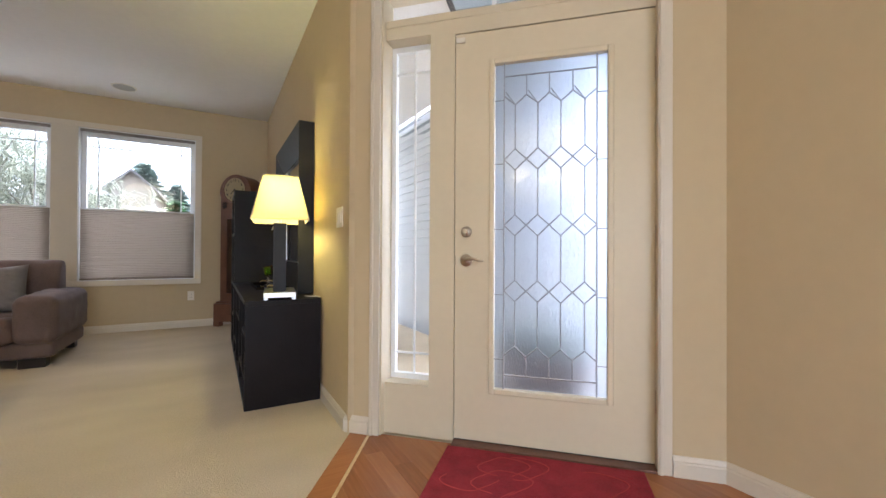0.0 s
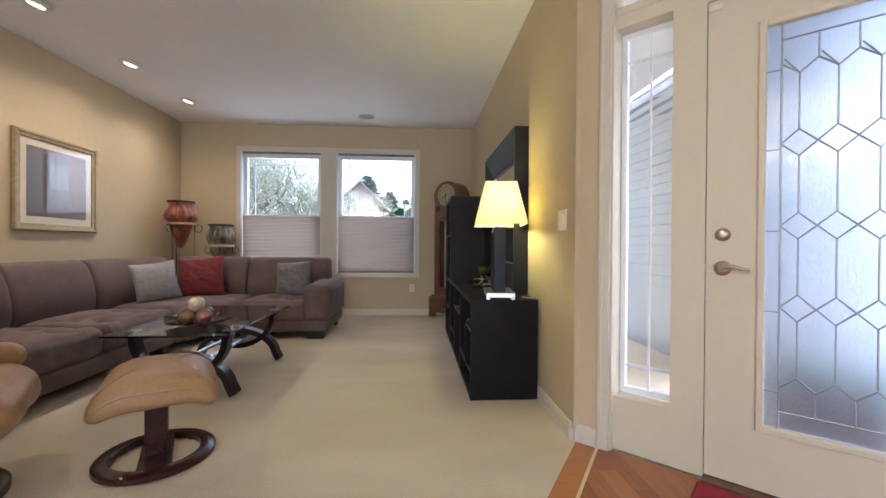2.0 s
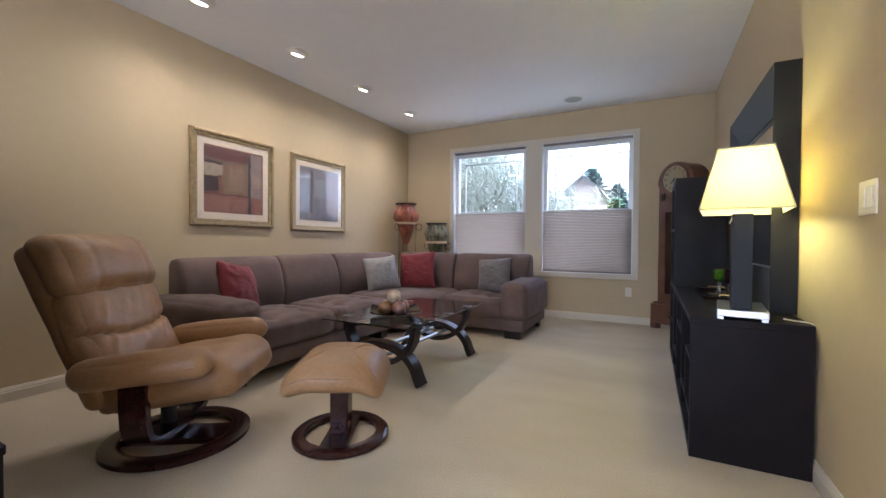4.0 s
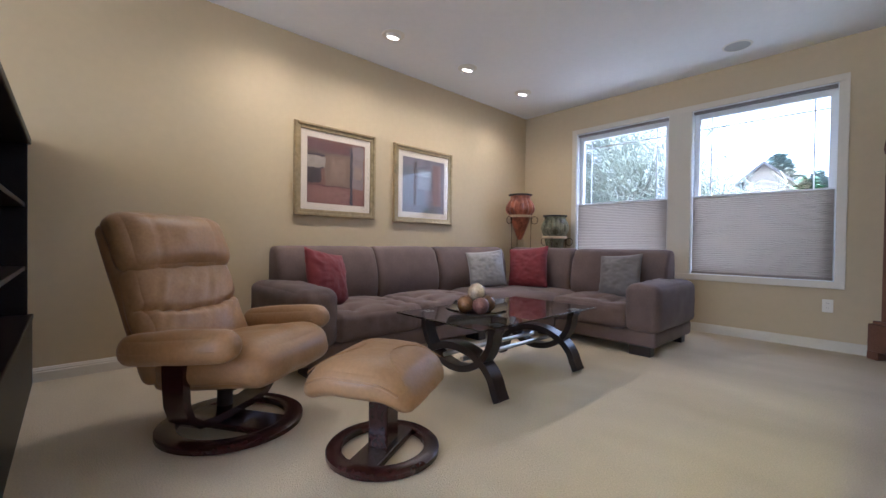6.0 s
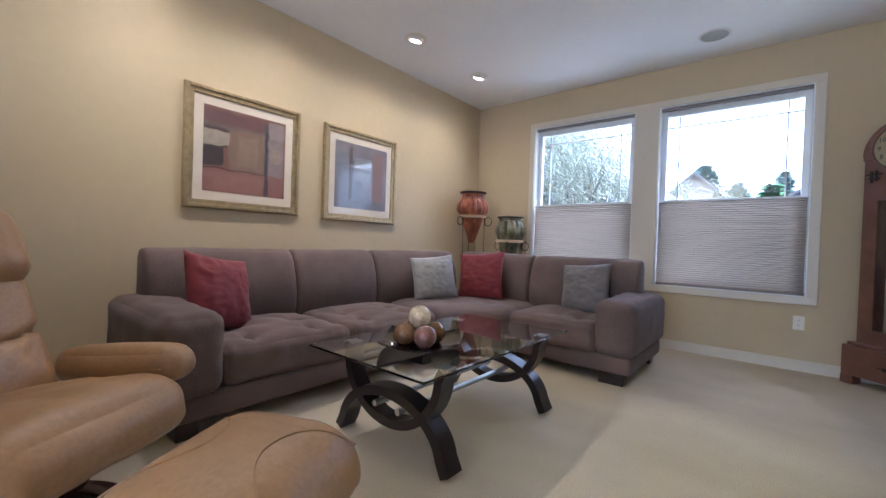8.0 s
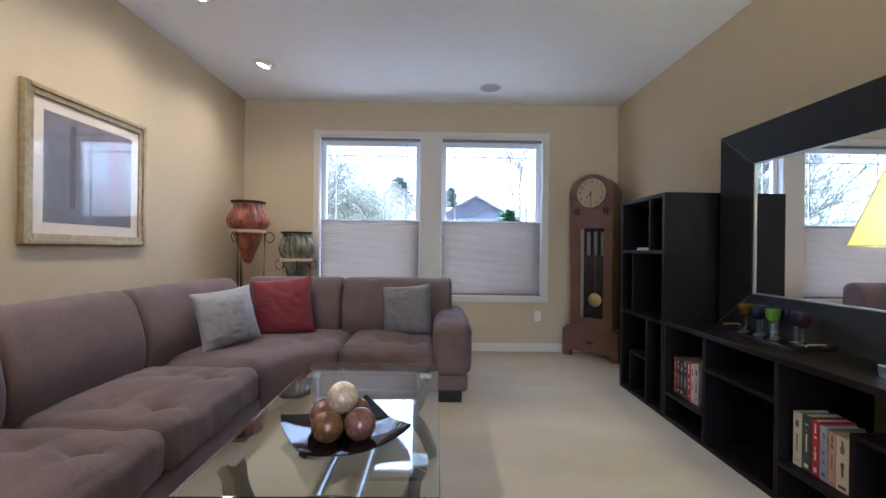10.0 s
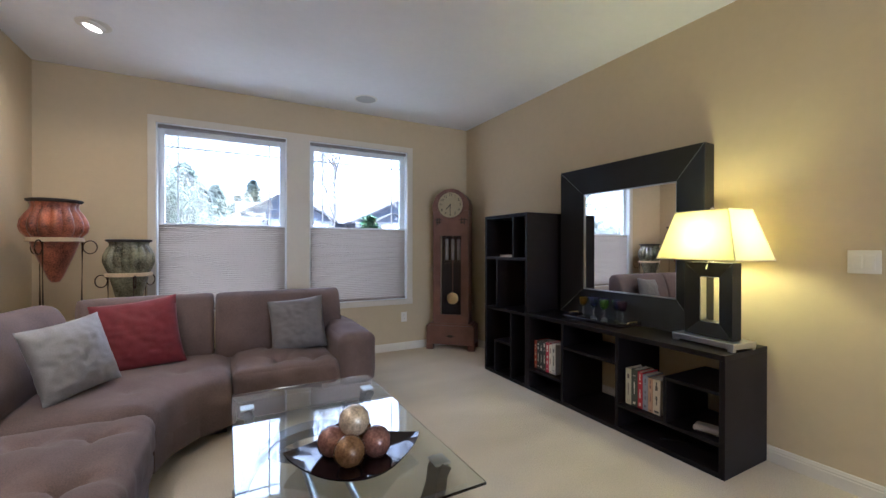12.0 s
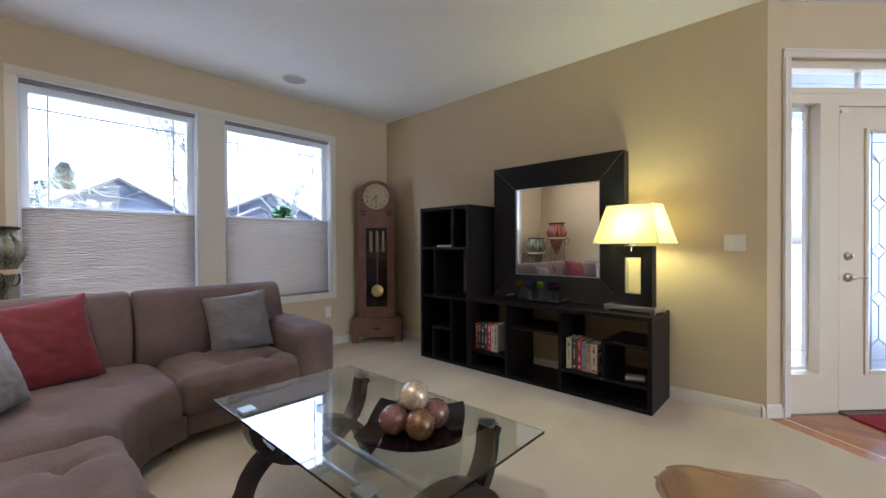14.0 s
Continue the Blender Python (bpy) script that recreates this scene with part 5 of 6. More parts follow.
# ---- framed pictures ----
def art_material(name, rows):
    """Blocks of colour with worn paint texture; rows of (y0, y1, z0, z1, colour) in the picture's own 0..1 square."""
    m = material(name, rows[0][4], 0.6, vary=0.35, scale=7, bump=0.3, bump_scale=40)
    n, l = m.node_tree.nodes, m.node_tree.links
    p = n["Principled BSDF"]
    link = p.inputs["Base Color"].links[0]
    tone = link.from_socket
    where = n.new("ShaderNodeTexCoord")
    wob, add = n.new("ShaderNodeTexNoise"), n.new("ShaderNodeVectorMath")
    wob.inputs["Scale"].default_value, wob.inputs["Detail"].default_value, wob.inputs["Roughness"].default_value = 8, 10, 0.78
    add.operation = "MULTIPLY_ADD"
    add.inputs[1].default_value = (0, 0.075, 0.075)
    l.new(where.outputs["Object"], wob.inputs["Vector"])
    l.new(wob.outputs["Color"], add.inputs[0])
    l.new(where.outputs["Object"], add.inputs[2])
    cut = n.new("ShaderNodeSeparateXYZ")
    l.new(add.outputs[0], cut.inputs[0])

    def step(axis, value, below):
        s = n.new("ShaderNodeMath")
        s.operation = "LESS_THAN" if below else "GREATER_THAN"
        l.new(cut.outputs[axis], s.inputs[0])
        s.inputs[1].default_value = value
        return s.outputs[0]
    for y0, y1, z0, z1, c in rows[1:]:
        f = None
        for axis, value, below in (("Y", y0, False), ("Y", y1, True), ("Z", z0, False), ("Z", z1, True)):
            o = step(axis, value, below)
            if f is None:
                f = o
            else:
                k = n.new("ShaderNodeMath")
                k.operation = "MULTIPLY"
                l.new(f, k.inputs[0])
                l.new(o, k.inputs[1])
                f = k.outputs[0]
        grain = n.new("ShaderNodeMix")
        grain.data_type = "RGBA"
        grain.inputs["A"].default_value = (*[v * 0.3 for v in c], 1)
        grain.inputs["B"].default_value = (*[min(1, v * 1.75) for v in c], 1)
        gn = n.new("ShaderNodeTexNoise")
        gn.inputs["Scale"].default_value, gn.inputs["Detail"].default_value, gn.inputs["Roughness"].default_value = 22, 12, 0.8
        l.new(where.outputs["Object"], gn.inputs["Vector"])
        l.new(gn.outputs["Fac"], grain.inputs["Factor"])
        mx = n.new("ShaderNodeMix")
        mx.data_type = "RGBA"
        l.new(f, mx.inputs["Factor"])
        l.new(tone, mx.inputs["A"])
        l.new(grain.outputs["Result"], mx.inputs["B"])
        tone = mx.outputs["Result"]
    l.new(tone, p.inputs["Base Color"])
    return m


def picture(y0, y1, z0, z1, art, label):
    """A deep gold frame on the west wall with mat, print and glass."""
    w, h = y1 - y0, z1 - z0
    pic = thing("framed_picture", label, "picture", pose(LEFT + 0.002, y0, z0), "pictures on the wall")
    fw = 0.062
    for k, (a, b, c, d) in enumerate(((0, fw, 0, h), (w - fw, w, 0, h), (fw, w - fw, 0, fw), (fw, w - fw, h - fw, h))):
        bm = box(0, 0.022, a, b, c, d, 0.004)
        if k < 2:
            box(0.015, 0.034, a + (0.004 if k == 0 else 0.03), a + (0.032 if k == 0 else 0.058), c + 0.004, d - 0.004, 0.006, bm=bm)
        else:
            lo = c + (0.004 if k == 2 else 0.03)
            box(0.015, 0.0335, a - 0.03, b + 0.03, lo, lo + 0.028, 0.006, bm=bm)
        part("frame_member", bm, GOLDFRAME, pic, "antique gold moulding")
    part("mat", box(0.004, 0.010, fw, w - fw, fw, h - fw), MAT, pic, "cream mat board")
    g = 0.062
    pr = part("print", box(0.0102, 0.0118, 0, w - 2 * (fw + g), 0, h - 2 * (fw + g)), art, pic, "abstract printed art")
    pr.matrix_local = pose(0, fw + g, fw + g)
    gg = part("picture_glass", box(0.0145, 0.0160, fw, w - fw, fw, h - fw), PICTUREGLASS, pic)
    gg.visible_shadow = False
    return pic


art1 = art_material("abstract_print_red", [(0, 1, 0, 1, (0.20, 0.095, 0.07)), (0.0, 0.48, 0.40, 0.62, (0.15, 0.105, 0.09)), (0.0, 0.20, 0.36, 0.50, (0.06, 0.045, 0.05)), (0.0, 0.21, 0.37, 0.47, (0.33, 0.28, 0.23)), (0.21, 0.47, 0.20, 0.50, (0.20, 0.13, 0.095)), (0.27, 0.42, 0.24, 0.46, (0.24, 0.165, 0.12)), (0.0, 0.17, 0.22, 0.36, (0.045, 0.033, 0.04)), (0.0, 0.62, 0.0, 0.20, (0.24, 0.11, 0.092)), (0.03, 0.45, 0.05, 0.17, (0.26, 0.13, 0.11)), (0.0, 0.47, 0.197, 0.206, (0.08, 0.03, 0.03)), (0.0, 0.62, 0.52, 0.62, (0.12, 0.05, 0.05)), (0.47, 0.50, 0.0, 0.6, (0.055, 0.05, 0.065)), (0.50, 0.62, 0.20, 0.62, (0.24, 0.19, 0.19)), (0.52, 0.60, 0.3, 0.42, (0.30, 0.22, 0.18))])
art2 = art_material("abstract_print_slate", [(0, 1, 0, 1, (0.20, 0.18, 0.21)), (0.05, 0.35, 0.1, 0.55, (0.17, 0.175, 0.21)), (0.19, 0.23, 0.0, 0.6, (0.1, 0.075, 0.085)), (0.47, 0.6, 0.0, 0.6, (0.23, 0.15, 0.15)), (0.0, 0.62, 0.0, 0.12, (0.16, 0.15, 0.18)), (0.26, 0.45, 0.3, 0.52, (0.24, 0.25, 0.29))])
picture(2.728, 3.577, 1.130, 1.978, art1, "abstract red and brown print in a wide antique gold frame")
picture(3.808, 4.672, 1.117, 1.970, art2, "abstract slate and rose print in a wide antique gold frame")


# ---- ceiling fixtures ----
def downlight(y):
    d = thing("recessed_light", "lit recessed eyeball downlight with white trim in the ceiling", "ceiling light", pose(-2.577, y, TOP), "recessed lights")
    part("trim_ring", lathe([(0.072, -0.006), (0.098, -0.004), (0.100, 0.0), (0.072, 0.0)], 36), WHITEPLASTIC, d, "", 40)
    part("eyeball", lathe([(0.071, -0.001), (0.066, -0.014), (0.052, -0.026), (0.045, -0.012)], 32, m=pose(0, 0, 0, 0, 14, 0)), WHITEPLASTIC, d, "", 50)
    part("lit_lens", lathe([(0.0, -0.0225), (0.050, -0.0225), (0.050, -0.020), (0.0, -0.020)], 24, m=pose(0, 0, 0, 0, 14, 0)), FROSTGLOW, d, "glowing lamp face")
    s = lamp("downlight", "SPOT", CAN_W, (1.0, 0.80, 0.54), look((-2.577, y, TOP - 0.035), (-2.80, y, 0.0)), 0.06)
    s.data.spot_size, s.data.spot_blend = radians(150), 1.0
    return d


for y in (2.475, 3.375, 4.326, 5.297):
    downlight(y)
spk = thing("ceiling_speaker", "round flush ceiling speaker with a pale grille", "speaker", pose(-0.526, 5.734, TOP))
part("rim", lathe([(0.10, -0.005), (0.112, -0.004), (0.115, 0.0), (0.10, 0.0)], 36), WHITEPLASTIC, spk, "", 40)
part("grille", lathe([(0.0, -0.008), (0.09, -0.0078), (0.098, -0.0055), (0.0, -0.0055)], 36), GRILLE, spk, "fine metal grille")

# ---- wall plates ----
sw = thing("light_switch", "cream double rocker light switch on the wall", "light switch", pose(RIGHT, 2.494, 1.152))
part("plate", box(-0.007, -0.0005, -0.060, 0.060, -0.057, 0.057, 0.003), WHITEPLASTIC, sw)
for yy in (-0.023, 0.023):
    part("rocker", box(-0.011, -0.005, yy - 0.0165, yy + 0.0165, -0.034, 0.034, 0.002), WHITEPLASTIC, sw)
outl = thing("wall_socket", "white double wall socket near the window", "socket", pose(0.09, NORTH, 0.391))
part("plate", box(-0.036, 0.036, -0.006, -0.0005, -0.057, 0.057, 0.003), WHITEPLASTIC, outl)
for zz in (-0.021, 0.021):
    so = part("socket_face", box(-0.017, 0.017, -0.008, -0.005, zz - 0.014, zz + 0.014, 0.003), WHITEPLASTIC, outl)
    for xx in (-0.006, 0.006):
        part("slot", box(xx - 0.0012, xx + 0.0012, -0.0086, -0.0078, zz - 0.002, zz + 0.007), INK, so)

# ---- dark bookcase by the west wall ----
bc = thing("dark_hutch", "dark wooden open hutch bookcase with a moulded base", "bookcase")
part("side", box(-1.29, -1.26, 0.74, 1.09, 0.43, 1.46, 0.003), SHELFBLACK, bc)
part("side", box(-3.14, -3.11, 0.74, 1.09, 0.43, 1.46, 0.003), SHELFBLACK, bc)
part("back", box(-3.11, -1.29, 0.74, 0.755, 0.43, 1.46), SHELFBLACK, bc)
part("cornice", box(-3.15, -1.245, 0.73, 1.105, 1.46, 1.50, 0.006), SHELFBLACK, bc)
part("shelf", box(-3.11, -1.29, 0.755, 1.08, 0.70, 0.725, 0.002), SHELFBLACK, bc)
part("shelf", box(-3.11, -1.29, 0.755, 1.08, 1.08, 1.105, 0.002), SHELFBLACK, bc)
part("waist_moulding", box(-3.15, -1.235, 0.73, 1.115, 0.40, 0.43, 0.006), SHELFBLACK, bc)
part("base_cupboard", box(-3.145, -1.24, 0.735, 1.11, 0.0, 0.40, 0.003), SHELFBLACK, bc)

# ---- chandelier in the dining space ----
chd = thing("chandelier", "lit chandelier with five frosted glass shades over the dining space", "chandelier", pose(-1.25, -1.1, 0))
part("canopy", lathe([(0.0, TOP - 0.03), (0.06, TOP - 0.025), (0.065, TOP - 0.001), (0.0, TOP - 0.001)], 24), NICKEL, chd, "", 40)
part("stem", tube([(0, 0, 1.95), (0, 0, TOP - 0.02)], 0.009, 10), NICKEL, chd)
for k in range(5):
    a = radians(72 * k + 10)
    c, s = math.cos(a), math.sin(a)
    part("arm", tube([(0, 0, 2.0), (0.15 * c, 0.15 * s, 1.93), (0.30 * c, 0.30 * s, 1.95), (0.36 * c, 0.36 * s, 2.02)], 0.007, 8), NICKEL, chd, "", 60)
    part("glass_shade", lathe([(0.03, 2.02), (0.06, 2.05), (0.085, 2.11), (0.09, 2.14), (0.085, 2.14), (0.055, 2.055), (0.0, 2.03)], 20, m=pose(0.36 * c, 0.36 * s, 0)), FROSTGLOW, chd, "lit frosted glass shade", 50)
lamp("chandelier_light", "POINT", CHAND_W, (1.0, 0.83, 0.46), pose(-1.25, -1.1, 2.27), 0.6)


# ---- entry rug and hardwood ----
rug = thing("door_mat", "deep red wool rug with coral curling lines before the door", "rug", ENTRY)
part("rug_body", box(-0.41, 0.47, -0.66, -0.03, 0.0, 0.014, 0.005), RUG, rug, "deep red pile")
rnd = random.Random(4)
for k in range(9):
    x, yy, r0 = rnd.uniform(-0.3, 0.3), rnd.uniform(-0.55, -0.12), rnd.uniform(0.06, 0.13)
    a0, a1 = rnd.uniform(0, 6), rnd.uniform(3, 6)
    pts = []
    for i in range(22):
        a = a0 + a1 * i / 21
        px, py = x + r0 * (1 + 0.3 * math.sin(a * 2)) * math.cos(a), yy + r0 * 0.8 * math.sin(a)
        pts.append((max(-0.43, min(0.45, px)), max(-0.65, min(-0.045, py)), 0.0128))
    part("woven_line", tube(pts, 0.0028, 5), RUGLINE, rug, "coral woven line")


# ---- outdoors ----
GROUND = -0.35
FTOP = 2.63
# Ground colour lifted so that it bounces daylight onto the ceiling.
BOUNCEGROUND = material("pale_bounce_ground", (0.22, 0.22, 0.20), 0.95, vary=0.15, scale=1.5, bump=1.0, bump_scale=60)
ASPHALT = material("wet_asphalt", (0.05, 0.05, 0.052), 0.7, vary=0.2, scale=2)
CONCRETE = material("porch_concrete", (0.36, 0.35, 0.33), 0.85, vary=0.12, scale=4, bump=0.3, bump_scale=60)
SIDING = material("white_lap_siding", (0.70, 0.74, 0.78), 0.6, vary=0.03, scale=6)
GREYSIDING = material("slate_shingle_siding", (0.085, 0.10, 0.135), 0.8, vary=0.2, scale=5)
PALEWALL = material("pale_house_siding", (0.26, 0.26, 0.26), 0.7, vary=0.05, scale=3)
ROOF = material("grey_roof_shingle", (0.085, 0.083, 0.086), 0.9, vary=0.25, scale=6, bump=0.6, bump_scale=20)
BEIGE = material("beige_house_siding", (0.17, 0.15, 0.13), 0.8, vary=0.06, scale=3)
BARK = material("grey_bark", (0.13, 0.12, 0.105), 0.95, vary=0.3, scale=8)
TWIG = material("pale_grey_twigs", (0.27, 0.26, 0.25), 0.95, vary=0.2, scale=8)
MOSS = material("budding_twigs", (0.14, 0.165, 0.12), 0.9, vary=0.3, scale=3, second=(0.20, 0.22, 0.17))
NEEDLE = material("conifer_needles", (0.15, 0.21, 0.19), 0.9, vary=0.5, scale=2)
SHRUBLEAF = material("shrub_leaf", (0.045, 0.16, 0.06), 0.6, vary=0.5, scale=6)
gr = bmesh.new()
bmesh.ops.create_grid(gr, x_segments=2, y_segments=2, size=900, matrix=Matrix.Translation((0, 0, GROUND)))
tagged(part("ground", gr, BOUNCEGROUND), "level ground running to the horizon, made pale to throw light indoors", "ground", kind="structure")
tagged(part("road", box(-120, 120, 15.5, 22.5, GROUND - 0.1, GROUND + 0.012), ASPHALT), "damp grey asphalt street beyond the lawn", "road", kind="structure")
tagged(part("porch_slab", prism([(-1.1, GROUND), (1.6, GROUND), (1.6, -0.06), (-1.1, -0.06)], T + 0.002, 1.9, m=ENTRY), CONCRETE), "grey concrete porch slab outside the door", "porch", kind="structure")

roof = thing("porch_roof", "pale blue-grey panelled porch ceiling outside the door", "porch roof", ENTRY, kind="structure")
PORCH = material("porch_soffit_paint", (0.34, 0.40, 0.46), 0.6, vary=0.05, scale=3)
for k in range(7):
    part("soffit_board", box(-0.55, 2.2, T + 0.01 + k * 0.26, T + 0.262 + k * 0.26, 2.58, 2.61, 0.004), PORCH, roof)
part("roof_deck", box(-0.6, 2.25, T + 0.01, T + 1.9, 2.612, 2.75), ROOF, roof)
gar = thing("garage_wing", "white lap-sided garage wing beside the porch with a grey roof edge", "building")
for k in range(30):
    z = GROUND + 0.02 + k * 0.105
    if z + 0.105 < 2.95:
        part("siding_board", box(2.652 , 2.668, 3.0, 10.0, z, z + 0.1025, m=Matrix.Translation((2.66, 0, z)) @ Matrix.Rotation(radians(7), 4, "Y") @ Matrix.Translation((-2.66, 0, -z))), SIDING, gar)
# Core in dark roof grey: the board gaps draw the laps' shadow lines.
part("wall_core", box(2.685, 3.4, 3.0, 10.0, GROUND, 2.9), ROOF, gar)
part("fascia", prism([(-0.5, 0), (8, 1.55), (8, 1.75), (-0.5, 0.2)], -0.25, 0.0, m=Matrix.Translation((2.66, 3.0, 2.05)) @ Matrix.Rotation(radians(90), 4, "Z")), PORCH, gar, "grey roof edge")


def house(name, label, x, y, w, deep, eave, ridge, wall_mat, gable=True, windows=(), wing=None):
    h = thing(name, label, "house", pose(x, y, GROUND))
    if gable:
        part("wall", prism([(-w / 2, 0), (w / 2, 0), (w / 2, eave), (0, ridge), (-w / 2, eave)], 0, deep), wall_mat, h)
        o, t = 0.35, 0.16
        sl = (ridge - eave) / (w / 2)
        for s in (-1, 1):
            part("roof", prism([(0, ridge), (s * (w / 2 + o), eave - o * sl), (s * (w / 2 + o), eave - o * sl + t), (0, ridge + t)], -0.4, deep + 0.3), ROOF, h, "grey shingled roof slope")
        if windows:
            part("lower_wall", box(-w / 2 + 0.02, w / 2 - 0.02, -0.06, 0.05, 0, eave - 0.12), PALEWALL, h, "pale lower wall")
            part("trim_board", box(-w / 2 - 0.02, w / 2 + 0.02, -0.09, 0.05, eave - 0.12, eave), VINYL, h)
            for k in range(9):
                z = eave + 0.06 + k * 0.18
                half = (ridge - z) / sl - 0.1
                if half > 0.2:
                    part("shingle_course", box(-half, half, -0.05, 0.01, z, z + 0.17, m=Matrix.Translation((0, 0, z)) @ Matrix.Rotation(radians(9), 4, "X") @ Matrix.Translation((0, 0, -z))), wall_mat, h)
        if wing:
            dx, ww, top = wing
            foot = top - sl * ww / 2
            part("wing_wall", prism([(dx - ww / 2, foot), (dx + ww / 2, foot), (dx, top)], -1.2, -0.1), wall_mat, h)
            part("wing_lower_wall", box(dx - ww / 2, dx + ww / 2, -1.2, -0.1, 0, foot - 0.004), PALEWALL, h, "pale lower wall")
            for s in (-1, 1):
                part("wing_roof", prism([(dx, top), (dx + s * (ww / 2 + 0.25), foot - 0.25 * sl), (dx + s * (ww / 2 + 0.25), foot - 0.25 * sl + 0.12), (dx, top + 0.12)], -1.5, -0.05), ROOF, h, "grey shingled roof slope")
            gd = part("garage_door", box(dx - ww / 2 + 0.35, dx + ww / 2 - 0.35, -1.26, -1.205, 0.02, foot - 0.22), VINYL, h, "white garage door")
            for k in range(1, 4):
                z = (foot - 0.2) * k / 4
                part("door_seam", box(dx - ww / 2 + 0.35, dx + ww / 2 - 0.35, -1.275, -1.262, z, z + 0.03), ROOF, gd)
    else:
        part("wall", box(-w / 2, w / 2, 0.2, deep, 0, eave), wall_mat, h)
        rb = bmesh.new()
        pr = prism([(-0.4, eave), (deep + 0.4, eave), (deep / 2, ridge)], -w / 2 - 0.3, w / 2 + 0.3, bm=rb, m=Matrix.Rotation(radians(90), 4, "Z") @ Matrix.Scale(-1, 4, (0, 1, 0)))
        part("roof", rb, ROOF, h, "grey shingled roof")
    for wx, wz, ww, wh in windows:
        fr = part("window", box(wx - ww / 2 - 0.08, wx + ww / 2 + 0.08, -0.06, 0.02, wz - 0.08, wz + wh + 0.08), VINYL, h)
        part("pane", box(wx - ww / 2, wx + ww / 2, -0.075, -0.05, wz, wz + wh), material("house_pane", (0.1, 0.12, 0.15), 0.15), fr)
    return h


G = -GROUND
house("house", "slate-blue gabled bungalow across the street", 1.68, 30, 5.9, 10, 3.1 + G, 4.78 + G, GREYSIDING, windows=((-1.7, 1.55 + G, 1.5, 1.0),), wing=(0.85, 4.0, 4.1 + G))
house("house", "grey-roofed long bungalow across the street", 5.6, 32, 13, 9, 3.0 + G, 4.75 + G, GREYSIDING, False)
house("house", "slate-blue bungalow with a shingled gable across the street", 9.96, 30, 7.2, 10, 3.05 + G, 4.73 + G, GREYSIDING, windows=((-2.5, 1.75 + G, 1.1, 1.0), (1.6, 1.75 + G, 1.6, 1.0)), wing=(-1.15, 2.5, 3.6 + G))
house("house", "beige two-storey house with a gabled front", -3.95, 30, 1.9, 8, 4.75 + G, 5.60 + G, BEIGE)
house("house", "beige house wing with a low grey roof", -6.1, 31, 4.4, 7, 4.2 + G, 5.3 + G, BEIGE, False)
house("house", "pale bungalow far along the street", -1.6, 44, 6, 8, 3.4 + G, 5.2 + G, BEIGE)


FENCEWOOD = material("weathered_fence_wood", (0.15, 0.125, 0.11), 0.9, vary=0.25, scale=4)
fence = thing("fence", "weathered upright board fence beside the far house", "fence", pose(-3.34, 23.5, GROUND))
for k in range(14):
    part("fence_board", box(k * 0.15, k * 0.15 + 0.142, 0, 0.02, 0.03, FTOP - GROUND + 0.012 * (k % 3), 0.003), FENCEWOOD, fence)
for z in (0.5, 1.8):
    part("fence_rail", box(0, 2.09, 0.021, 0.06, z, z + 0.09), FENCEWOOD, fence)
for k in range(3):
    part("fence_post", box(k * 0.99, k * 0.99 + 0.1, 0.061, 0.16, 0, FTOP - GROUND), FENCEWOOD, fence)


